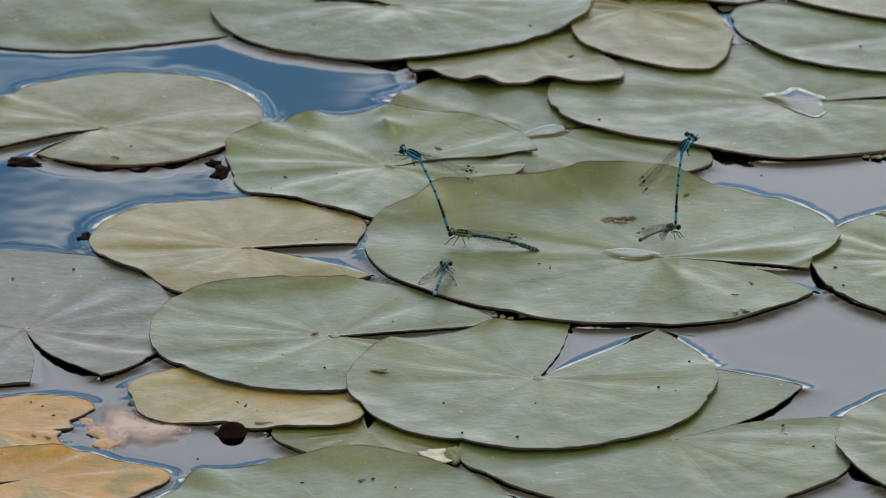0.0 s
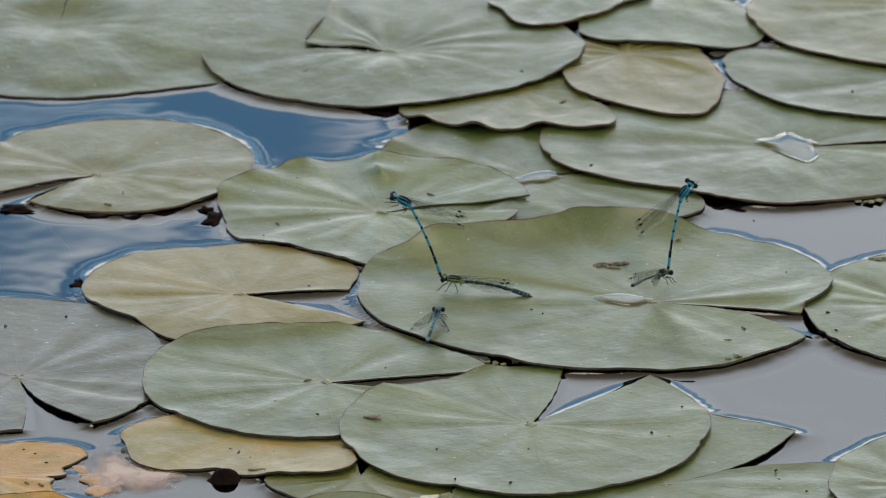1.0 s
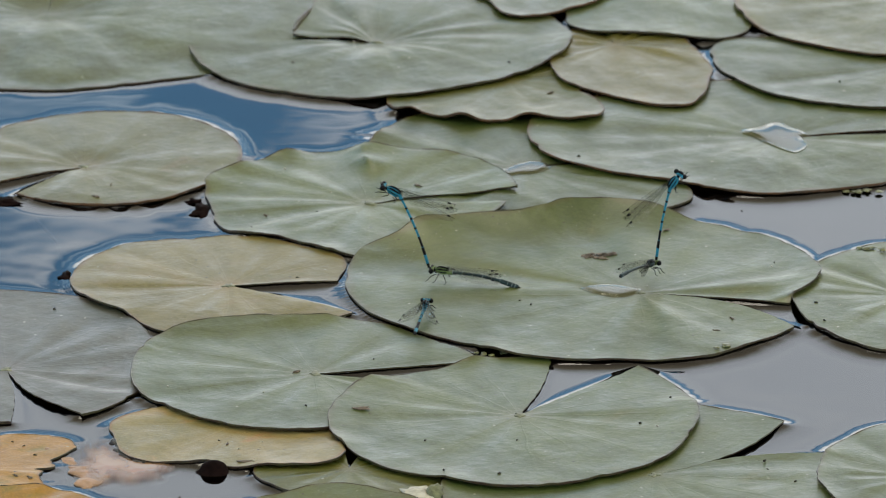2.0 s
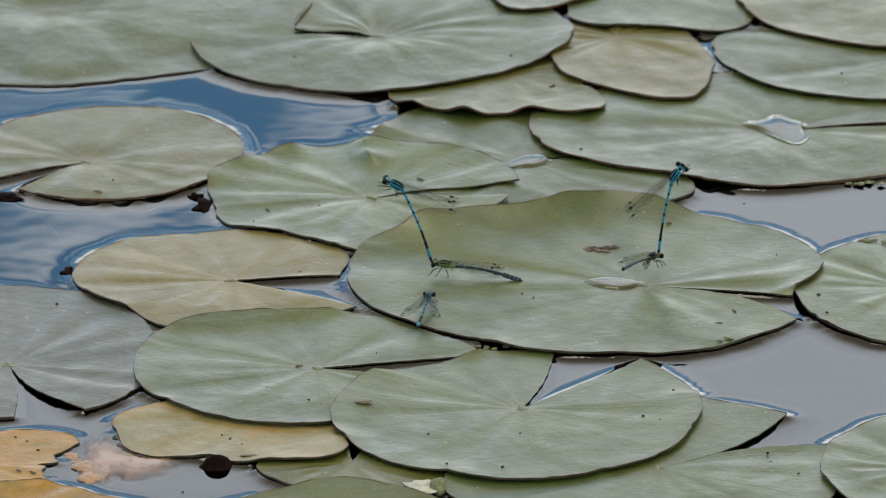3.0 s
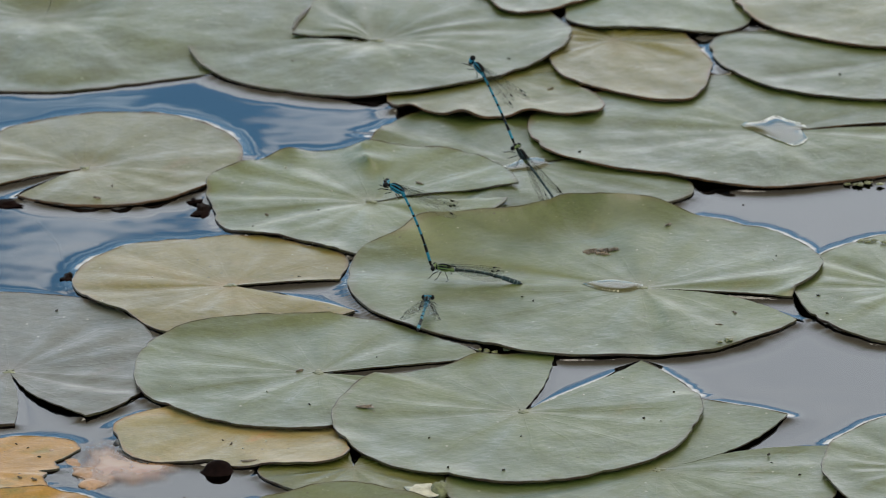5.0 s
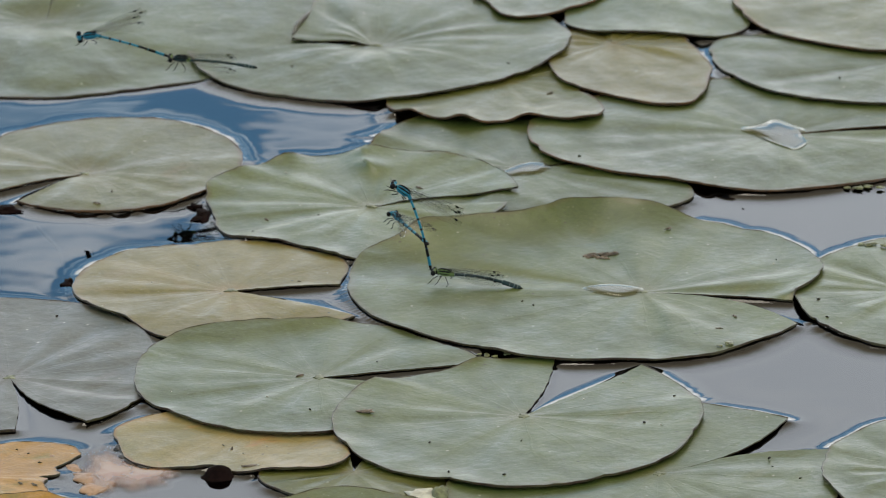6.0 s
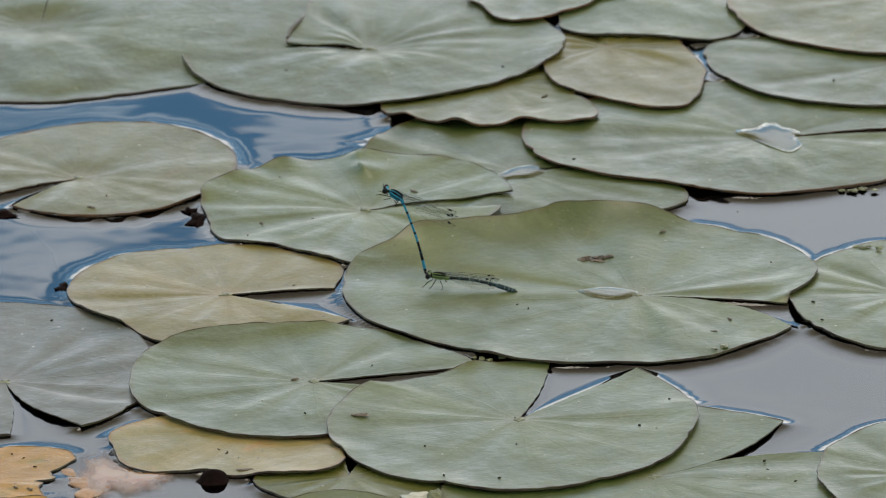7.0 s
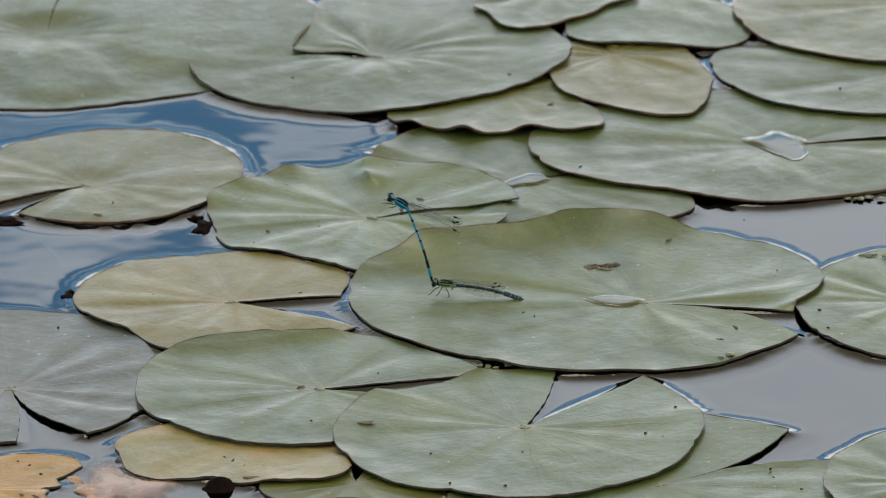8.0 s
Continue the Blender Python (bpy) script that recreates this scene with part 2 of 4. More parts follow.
GREY = leaf_material("leaf_grey", (0.0311, 0.0347, 0.0219), (0.0557, 0.0556, 0.0359), (0.0578, 0.0451, 0.0319), 0.40, (0.064, 0.052, 0.039), vein=0.02, spec=0.49)
BROWN = leaf_material("leaf_brown", (0.135, 0.118, 0.040), (0.225, 0.170, 0.062), (0.330, 0.150, 0.055), 0.44, (0.18, 0.075, 0.025), vein=0.04, spec=0.26)
ORANGE = leaf_material("leaf_orange", (0.220, 0.120, 0.024), (0.310, 0.168, 0.034), (0.130, 0.112, 0.026), 0.53, (0.16, 0.08, 0.03), vein=0.04, spec=0.24)
UNDER = plain("leaf_underside", (0.034, 0.022, 0.014), 0.38, spec=0.4)
MARGIN = margin_material("leaf_margin", (0.040, 0.036, 0.013), (0.030, 0.017, 0.008))
BROWNED = margin_material("browned_margin", (0.050, 0.028, 0.010), (0.085, 0.040, 0.013))
SLIME = plain("slime", (0.012, 0.009, 0.006), 0.35, 700, 0.5, spec=0.45)
PEACH = leaf_material("leaf_peach", (0.19, 0.105, 0.050), (0.30, 0.180, 0.100), (0.24, 0.105, 0.045), 0.45, (0.30, 0.17, 0.09), vein=0.05, rough=0.40, spec=0.35)
SCAR = plain("leaf_scar", (0.13, 0.14, 0.085), 0.6, 500, 0.5)
WATER = water_material("pond_water", (0.10, 0.09, 0.07))
POOL = water_material("pool_water", (0.88, 0.88, 0.76))
MUD = plain("mud", (0.005, 0.005, 0.004), 0.95, 12, 0.5)
CRUMB = plain("crumb", (0.022, 0.018, 0.012), 0.8, 900, 0.5)
SOOT = plain("rotten_bud", (0.006, 0.003, 0.0025), 0.9, 300, 0.5, spec=0.05)
HUSK = plain("husk", (0.11, 0.085, 0.06), 0.75, 900, 0.55)
PETAL = plain("pale_flake", (0.34, 0.33, 0.26), 0.6, 700, 0.25)
WEED = plain("duckweed", (0.085, 0.092, 0.028), 0.45, 500, 0.4)
MOSS = plain("weed_dark", (0.09, 0.10, 0.045), 0.7, 500, 0.5)


def film_material():
    """A rotted leaf gone soft under a skin of water: it thins out towards its rim."""
    made, tree, bsdf = material("leaf_film")
    co = tree.nodes.new("ShaderNodeTexCoord").outputs["Object"]
    uv = tree.nodes.new("ShaderNodeUVMap")
    uv.uv_map = "polar"
    split = tree.nodes.new("ShaderNodeSeparateXYZ")
    tree.links.new(uv.outputs[0], split.inputs[0])
    cloud = noise_at(tree, co, 90, 4)
    tree.links.new(mix_color(tree, smooth(tree, cloud, 0.4, 0.68), (0.21, 0.125, 0.070), (0.17, 0.072, 0.028)), bsdf.inputs["Base Color"])
    bsdf.inputs["Roughness"].default_value = 0.06
    bsdf.inputs["IOR"].default_value = 1.333
    far = math_node(tree, "ADD", split.outputs[1], math_node(tree, "MULTIPLY", math_node(tree, "SUBTRACT", cloud, 0.5), 0.5))
    tree.links.new(math_node(tree, "SUBTRACT", 1.0, smooth(tree, far, 0.12, 0.84)), bsdf.inputs["Alpha"])
    return made


FILM = film_material()


def cloud_material():
    """Thin sunlit cloud: wisps that fray towards the rim."""
    made, tree, bsdf = material("cloud_wisps")
    tree.nodes.remove(bsdf)
    co = tree.nodes.new("ShaderNodeTexCoord")
    stretch = tree.nodes.new("ShaderNodeMapping")
    stretch.inputs["Scale"].default_value = (0.10, 0.10, 0.42)
    tree.links.new(co.outputs["Object"], stretch.inputs[0])
    wisp = noise_at(tree, stretch.outputs[0], 1.0, 4, 0.5, 0.5)
    uv = tree.nodes.new("ShaderNodeUVMap")
    uv.uv_map = "reach"
    split = tree.nodes.new("ShaderNodeSeparateXYZ")
    tree.links.new(uv.outputs[0], split.inputs[0])
    body = math_node(tree, "SUBTRACT", math_node(tree, "MULTIPLY", wisp, 1.25), math_node(tree, "MULTIPLY", split.outputs[0], 0.62))
    cover = math_node(tree, "MULTIPLY", smooth(tree, body, 0.10, 0.72), 0.72)
    glow = node(tree, "ShaderNodeEmission", Color=(2.0, 2.28, 2.58, 1), Strength=1.0)
    clear = tree.nodes.new("ShaderNodeBsdfTransparent")
    both = tree.nodes.new("ShaderNodeMixShader")
    tree.links.new(cover, both.inputs[0])
    tree.links.new(clear.outputs[0], both.inputs[1])
    tree.links.new(glow.outputs[0], both.inputs[2])
    tree.links.new(both.outputs[0], tree.nodes["Material Output"].inputs[0])
    return made


CLOUD = cloud_material()
BLUE = plain("insect_blue", (0.008, 0.122, 0.182), 0.5, 900, 0.25, spec=0.25)
TEAL = plain("insect_teal", (0.009, 0.115, 0.170), 0.5, 900, 0.3, spec=0.2)
BLACK = plain("insect_black", (0.003, 0.0035, 0.004), 0.5, 900, 0.4, spec=0.1)
LIME = plain("insect_green", (0.075, 0.115, 0.030), 0.5, 900, 0.3, spec=0.25)
BRONZE = plain("insect_bronze", (0.014, 0.028, 0.029), 0.5, 900, 0.35, spec=0.12)
PALE = plain("insect_joint", (0.10, 0.13, 0.12), 0.5, 900, 0.2, spec=0.3)
WING = wing_material()
VEIN = plain("wing_vein", (0.006, 0.006, 0.006), 0.6, 900, 0.2, spec=0.08)


# ---------------------------------------------------------------- mesh helpers
def mesh_object(name, verts, faces, mats, parent=None, label="", smooth_faces=True, slots=None):
    data = bpy.data.meshes.new(name)
    data.from_pydata([tuple(v) for v in verts], [], [tuple(f) for f in faces])
    for m in mats:
        data.materials.append(m)
    if slots is not None:
        data.polygons.foreach_set("material_index", np.asarray(slots, dtype=np.int32))
    if smooth_faces:
        data.polygons.foreach_set("use_smooth", np.ones(len(data.polygons), dtype=bool))
    data.update()
    made = new(name, data)
    if parent is not None:
        made.parent = parent
    if label:
        tagged(made, label)
    return made


def tube(points, radii, sides=8, squash=1.0):
    """Verts and faces of a closed tube along points; squash flattens it upwards."""
    points = [Vector(p) for p in points]
    verts, faces = [], []
    for k, p in enumerate(points):
        along = (points[min(k + 1, len(points) - 1)] - points[max(k - 1, 0)]).normalized()
        side = along.cross(Vector((0, 0, 1)))
        if side.length < 1e-4:
            side = along.cross(Vector((0, 1, 0)))
        side.normalize()
        up = side.cross(along)
        for j in range(sides):
            a = 2 * math.pi * j / sides
            verts.append(p + radii[k] * (math.cos(a) * side + math.sin(a) * squash * up))
    for k in range(len(points) - 1):
        for j in range(sides):
            a, b = k * sides + j, k * sides + (j + 1) % sides
            faces.append((a, b, b + sides, a + sides))
    faces.append(tuple(range(sides - 1, -1, -1)))
    last = (len(points) - 1) * sides
    faces.append(tuple(range(last, last + sides)))
    return verts, faces


def ball(centre, size, rings=8, sides=12, rough=0.0, seed=0):
    """Verts and faces of an ellipsoid, roughened by noise."""
    verts, faces = [], []
    for i in range(rings + 1):
        for j in range(sides):
            a, b = math.pi * i / rings, 2 * math.pi * j / sides
            d = Vector((math.sin(a) * math.cos(b), math.sin(a) * math.sin(b), math.cos(a)))
            k = 1 + rough * noise.noise(d * 1.7 + Vector((seed * 3.1, seed * 1.7, 0)))
            verts.append(Vector(centre) + Vector((d.x * size[0], d.y * size[1], d.z * size[2])) * k)
    for i in range(rings):
        for j in range(sides):
            a, b = i * sides + j, i * sides + (j + 1) % sides
            faces.append((a, a + sides, b + sides, b))
    return verts, faces


# ---------------------------------------------------------------- lily pads
NA, NR = 240, 30
PADS = {}
ORDER = []


def wave(theta, seed, freqs):
    rng = np.random.default_rng(seed)
    total = np.zeros_like(theta)
    for f in freqs:
        total = total + np.sin(f * theta + rng.uniform(0, 6.3)) * rng.uniform(0.5, 1.0) / math.sqrt(f)
    return total


def pad_height(pad, xy):
    """Height of a pad's top at many places, and whether each lies on it."""
    d = xy - pad["centre"]
    u = np.mod(np.arctan2(d[:, 1], d[:, 0]) - pad["start"], 2 * math.pi) / pad["span"]
    on = u <= 1
    u = np.clip(u, 0, 1) * (NA - 1)
    i = np.minimum(u.astype(int), NA - 2)
    f = u - i
    rim = pad["rim"][i] * (1 - f) + pad["rim"][i + 1] * f
    s = np.hypot(d[:, 0], d[:, 1]) / rim
    on &= s <= 1
    q = np.clip(s, 0, 1) * NR
    k = np.minimum(q.astype(int), NR - 1)
    g = q - k
    z = pad["z"]
    top = (z[i, k] * (1 - f) + z[i + 1, k] * f) * (1 - g) + (z[i, k + 1] * (1 - f) + z[i + 1, k + 1] * f) * g
    return top, on


def lily_pad(key, cx, cy, start, span, shape, mat, label, base=2.3, lift=-0.5, fold=0.9, ripple=0.5, cup=0.8, curls=(), tilt=(0, -0.8), grow=(0, 0), folds=(), jag=0.15, scar=True, edge=1.0, slime=(), bulges=(), scallop=0.12, dimple=(), lip=()):
    """One floating leaf: its outline is a radius that swings round the stalk, from one side of the cleft to the other.
    curls: (turn in 0..1, width, millimetres, how far in) lift the margin; bulges: (turn, width, millimetres) push the outline out; scallop: how far the water lets go of the edge in small arches;
    dimple: (millimetres, share of the radius) sinks the middle;
    lip: (first, last, millimetres) rolls a stretch of the margin into a brown lip."""
    seed = len(ORDER) + 11
    centre = np.array((cx, cy)) * MM
    u = np.linspace(0, 1, NA)
    theta = radians(start) + radians(span) * u
    rim = sum(c * np.cos(math.pi * k * u) for k, c in enumerate(shape)) * MM
    for at, width, out in bulges:
        rim = rim + out * MM * np.exp(-(((u - at) / width) ** 2))
    rim = rim * (1 + 0.007 * wave(theta, seed, (14, 23, 31, 43, 57, 71, 89)))
    rim = rim * (1 - 0.055 * (tilt[1] + 0.3) * np.sin(theta) ** 2)
    s = np.linspace(0, 1, NR + 1) ** 0.8
    # small bites and tears
    rng = np.random.default_rng(seed + 200)
    for _ in range(15):
        rim = rim * (1 - rng.uniform(0.003, 0.015) * np.exp(-(((u - rng.uniform(0.03, 0.97)) / rng.uniform(0.003, 0.009)) ** 2)))
    S, TH, U = s[None, :], theta[:, None], u[:, None]
    x = centre[0] + rim[:, None] * S * np.cos(TH)
    y = centre[1] + rim[:, None] * S * np.sin(TH)
    # the sides of the cleft swell towards each other
    swell = MM * np.sin(math.pi * S) * (grow[1] * np.exp(-12 * (1 - U)) - grow[0] * np.exp(-12 * U))
    torn = jag * MM * np.clip(S * 6, 0, 1) * wave(s * 40, seed + 300, (1, 1.7, 2.9, 4.3))[None, :]
    swell = swell + torn * (np.exp(-20 * (1 - U)) - np.exp(-20 * U))
    x, y = x - np.sin(TH) * swell, y + np.cos(TH) * swell
    z = base + lift * S ** 3 - cup * (1 - S) ** 2 * 0.5
    z = z + fold * wave(theta, seed + 40, (4, 7, 9, 13, 17))[:, None] * S ** 2.0 * (1.12 - S) * 3.8
    z = z + 0.16 * wave(theta, seed + 60, (29, 37, 47))[:, None] * S ** 2 * (1.05 - S) * 4
    z = z + ripple * wave(theta, seed + 80, (3, 7, 13, 19, 27))[:, None] * S ** 5
    z = z + 0.13 * wave(theta, seed + 90, (34, 45, 58, 66))[:, None] * S ** 12 * 3
    z = z + tilt[0] * (x - centre[0]) / MM / 50 + tilt[1] * (y - centre[1]) / MM / 50
    # creases that run out from the stalk, gentle on one side and sharp on the other
    rng = np.random.default_rng(seed + 500)
    creases = [(rng.uniform(0.05, 0.95), rng.uniform(0.006, 0.02), rng.uniform(-1.0, 1.0) * fold) for _ in range(7)]
    def crease(at, width, high):
        return high * 0.5 * (1 + np.tanh((at - U) / width)) * np.exp(-np.maximum(0, at - U) / 0.09) * S ** 1.9 * (1.25 - S) * 2.2
    z = z + sum(crease(*c) for c in creases)
    if dimple:
        z = z - dimple[0] * np.exp(-((S / dimple[1]) ** 2))
    # the margin stays close to the water
    top = 1.7 + 3.0 * (1 - S)
    z = np.where(z > top, top + 0.2 * (z - top), z)
    for c in folds:
        z = z + crease(*c)
    for at, width, high, inner in curls:
        z = z + high * np.exp(-(((U - at) / width) ** 2)) * np.clip((S - inner) / (1 - inner), 0, 1) ** 2
    z = np.maximum(z, 0.75) * MM
    pad = dict(centre=centre, start=radians(start), span=radians(span), rim=rim, z=z, scallop=scallop)
    # lie on whatever leaf is below
    flat = np.stack([x.ravel(), y.ravel()], 1)
    floor = np.full(len(flat), -1.0)
    clear = ((0.7 + 1.1 * S ** 6) * np.ones_like(z)).ravel() * MM
    for other in ORDER:
        o = PADS[other]
        if np.hypot(*(o["centre"] - centre)) > o["rim"].max() + rim.max():
            continue
        top, on = pad_height(o, flat)
        floor = np.where(on, np.maximum(floor, top + clear), floor)
    floor = floor.reshape(z.shape)
    need = np.maximum(floor - z, 0)
    raised = need
    for _ in range(40):
        mid = raised.copy()
        mid[1:-1] = (raised[:-2] + raised[2:] + 2 * raised[1:-1]) / 4
        mid[:, 1:-1] = (mid[:, :-2] + mid[:, 2:] + 2 * mid[:, 1:-1]) / 4
        raised = np.maximum(mid, need)
    soft = z + raised
    for _ in range(3):
        soft[1:-1, 1:] = (soft[:-2, 1:] + soft[2:, 1:] + 2 * soft[1:-1, 1:]) / 4
    soft = np.maximum(soft, floor)
    soft[:, 0] = soft[:, 1].max()
    pad["z"] = z = soft
    PADS[key] = pad
    ORDER.append(key)
    # mesh: a top, an underside and the narrow edge between
    cols = NR + 1
    top = np.stack([x - centre[0], y - centre[1], z], 2).reshape(-1, 3)
    # the blade thickens into a rolled, uneven rim
    thick = (0.5 + S ** 20 * (0.22 + 0.24 * wave(theta, seed + 120, (6, 11, 19, 31))[:, None])) * MM
    thick = np.clip(thick, 0.35 * MM, 1.3 * MM)
    low = top.copy()
    low[:, 2] -= thick.ravel()
    verts = np.vstack([top, low])
    n = len(top)
    faces, slots = [], []
    for i in range(NA - 1):
        for k in range(NR):
            a, b, c, d = i * cols + k, i * cols + k + 1, (i + 1) * cols + k + 1, (i + 1) * cols + k
            faces += [(a, b, c, d), (a + n, d + n, c + n, b + n)]
            slots += [0, 1]
    # the edge strip has corners of its own, so that it stays crisp
    walk_round = [k for k in range(cols)] + [i * cols + NR for i in range(1, NA)] + [(NA - 1) * cols + k for k in range(NR - 1, -1, -1)]
    m = len(walk_round)
    verts = np.vstack([verts, top[walk_round], low[walk_round]])
    for q in range(m - 1):
        a, b = 2 * n + q, 2 * n + q + 1
        faces.append((a, a + m, b + m, b))
        slots.append(2)
    leaf = mesh_object("lily_pad", verts, faces, [mat, UNDER, BROWNED if edge > 1.5 else MARGIN], slots=slots)
    layer = leaf.data.uv_layers.new(name="polar")
    polar = np.stack([np.repeat(u * span / 360.0, cols), np.tile(s, NA)], 1)
    polar = np.vstack([polar, polar, polar[walk_round], polar[walk_round]])
    loops = np.empty(len(leaf.data.loops), dtype=np.int32)
    leaf.data.loops.foreach_get("vertex_index", loops)
    layer.data.foreach_set("uv", polar[loops].ravel())
    leaf.location = (centre[0], centre[1], 0)
    tagged(leaf, label, "lily pad", group="floating lily pads")
    # the worn brown margin as a thin cord along the edge
    ring = [(top[i * cols + NR][0], top[i * cols + NR][1], top[i * cols + NR][2] - 0.04 * MM) for i in range(NA)]
    v, f = tube(ring, [(0.6 + 0.4 * edge) * (0.11 + 0.10 * math.sin(0.21 * i + seed) ** 2 + 0.05 * math.sin(0.83 * i)) * MM for i in range(NA)], 5)
    mesh_object("leaf_margin", v, f, [BROWNED if edge > 1.5 else MARGIN], leaf, "thin brown worn leaf margin")
    for first, last, size in lip:
        ids = range(int(first * (NA - 1)), int(last * (NA - 1)) + 1)
        line = [top[i * cols + NR] + np.array((0, 0, 0.6 * size * MM)) for i in ids]
        v, f = tube(line, [size * MM * (0.35 + 0.65 * math.sin(math.pi * (k + 0.5) / len(line))) * (1 + 0.15 * math.sin(2.1 * k)) for k in range(len(line))], 8)
        mesh_object("rolled_lip", v, f, [MARGIN], leaf, "rolled brown lip of the leaf")
    # dark algae hang from the edge into the water
    for first, last, size in slime:
        span_ids = range(int(first * (NA - 1)), int(last * (NA - 1)) + 1)
        line, radii = [], []
        for i in span_ids:
            q = top[i * cols + NR]
            k = noise.noise(Vector((i * 0.37, seed, 0))) + 0.6 * noise.noise(Vector((i * 1.1, seed, 3)))
            out = Vector((q[0], q[1], 0)).normalized() * (0.2 + 0.9 * max(0, k)) * size * MM
            line.append((q[0] + out.x, q[1] + out.y, 0.35 * MM))
            radii.append(size * (0.25 + 0.75 * max(0.0, 0.35 + k)) * MM)
        v, f = tube(line, radii, 6, 0.7)
        mesh_object("slime_fringe", v, f, [SLIME], leaf, "dark slimy algae fringe")
    # the scar above the stalk
    if not scar:
        return leaf
    v, f = ball((0, 0, float(z[0, 0]) + 0.02 * MM), (1.9 * MM, 1.7 * MM, 0.30 * MM), 8, 22, 0.0, seed)
    v = [Vector((p[0], p[1], p[2])) + Vector((p[0], p[1], 0)) * 1.1 * noise.noise(Vector((p[0], p[1], seed * MM)) * 900) for p in v]
    mesh_object("stalk_scar", v, f, [SCAR], leaf, "pale knobbly stalk scar")
    return leaf


lily_pad("olivestrip", -25.8, -186.3, 95.3, 341.0, (28.5, -0.3, -3.5, 1.6, -2.9, -2.3, 1.3, 0.1, -0.1, 0.9, -0.1, -0.1, 0.0, -0.1, 0.0, 0.1, 0.0), OLIVE, "dull olive lily pad mostly under other pads", scar=False)
lily_pad("orange", -156.9, -179.4, 190.0, 340.0, (31.8, -0.7, -1.9, 0.6, 0.6, -2.3, 2.7, 1.5, -2.1, -0.2, 1.5, 0.2, -0.1, -0.1, 0.0, -0.1, 0.6, 0.3, -0.2, -0.5, 0.4, 0.3), ORANGE, "orange rotting lily pad with a ragged torn edge", ripple=0.35, base=0.85, lift=0.2, tilt=(0, 0.0), fold=0.5, scar=False, bulges=((0.478, 0.007, -4.0), (0.50, 0.012, 1.8), (0.535, 0.008, -1.8), (0.575, 0.006, 1.6)))
lily_pad("orangelow", -141.1, -228.7, 210.0, 345.0, (33.8, 5.3, -3.6, -4.1, 2.5, 1.3, -0.9, -2.1, -0.2, 0.7, 0.6, -1.3, -0.4, 0.4, 0.2, -0.7, -0.6, 0.0, 0.0, -0.0, -0.5, 0.0), ORANGE, "yellow-orange dying lily pad with a pointed end", ripple=0.3, base=0.9, lift=0.3, tilt=(0, -0.2), fold=0.5, scar=False)
lily_pad("brown", -61.4, -137.3, 94.1, 338.4, (36.0, 4.0, -17.1, -2.2, -1.8, -4.2, 2.5, 1.5, -2.2, -0.0, 1.0, -0.1, -0.5, 0.4, -0.4, 0.8, 1.1), BROWN, "yellow-brown dying lily pad with an arched edge", slime=((0.31, 0.40, 1.4),), base=1.0, lift=0.2, tilt=(0, 0.2), ripple=0.3, fold=0.6, scar=False, curls=((0.467, 0.02, 1.5, 0.6),))
lily_pad("greyleft", -146.9, -84.9, -59.4, 333.6, (60.0, 1.7, -10.8, -4.7, 8.4, 2.0, -1.1, 0.4, 0.1, 0.3, -0.7, 0.3, -0.3, 0.6, -0.8, 0.9, -0.1), GREY, "grey-green lily pad with an open cleft", curls=((0.0, 0.03, 0.4, 0.4),), slime=((0.02, 0.11, 0.9),), base=1.2, lift=0.1, fold=0.9, grow=(5.0, 2.0), tilt=(0.3, -0.3), scallop=0.4)
lily_pad("bottom", -32.5, -271.5, -83.8, 352.6, (60.8, 0.4, -3.9, 2.2, -2.0, -1.0, 1.7, -2.4, 0.3, 0.1, -2.0, 1.0, -1.2, 0.9, 0.5, -1.1, 2.6), GREEN, "green lily pad with a wavy raised edge", ripple=1.0, curls=((0.42, 0.02, 2.6, 0.66), (0.55, 0.025, 3.0, 0.64), (0.63, 0.02, 2.4, 0.66)))
lily_pad("bottomright", 78.0, -191.6, 46.7, 331.4, (63.4, -4.8, -4.4, 7.3, 6.1, 3.8, 0.3, -1.4, -0.7, -0.1, -1.4, -3.2, -1.1, 0.2, 1.7, 0.4, 1.4), GREEN, "broad green lily pad with a pointed lobe", base=1.4, lift=0.3, tilt=(0, -0.2), ripple=0.4, grow=(7.0, 6.0))
lily_pad("under", 38.3, 123.4, 26.0, 346.0, (59.2, 1.0, -4.1, -7.7, -9.8, -3.3, -4.1, 3.4, -3.0, 2.1, 0.6, 2.2, -1.5, 0.5, 1.8, -0.4, -0.1), DEEP, "green lily pad tucked beneath its neighbours", curls=((0.436, 0.02, 3.0, 0.62), (0.395, 0.016, 2.4, 0.66), (0.34, 0.02, 2.2, 0.64)), ripple=0.9, fold=1.2, scallop=0.6)
lily_pad("ochre", -70.1, -3.5, 8.8, 319.0, (51.2, 2.8, -5.4, -3.6, 0.6, 0.1, -0.9, -2.2, 1.0, -1.6, -0.0, -0.2, -0.8, -0.9, -0.1, -0.6, 0.3), OCHRE, "yellowish lily pad with a narrow cleft", fold=0.6, slime=((0.48, 0.56, 0.6),), ripple=0.4, scallop=0.35)
lily_pad("left", -127.2, 131.8, -126.3, 338.9, (53.5, -2.3, -9.7, 0.3, 1.4, -1.8, 0.3, -1.0, 0.4, -0.5, 0.4, -0.1, -0.1, -0.2, 0.2, -0.3, 0.1), TAWNY, "brownish green lily pad with a narrow cleft", tilt=(0, -0.3), fold=0.5, ripple=0.6, curls=((0.27, 0.03, 1.0, 0.8), (0.80, 0.02, 1.5, 0.8)), edge=1.9, slime=((0.0, 0.04, 1.3), (0.10, 0.17, 0.7), (0.24, 0.34, 1.1)), scallop=0.75, base=2.0, lift=-0.2, cup=0.0, dimple=(1.6, 0.2))
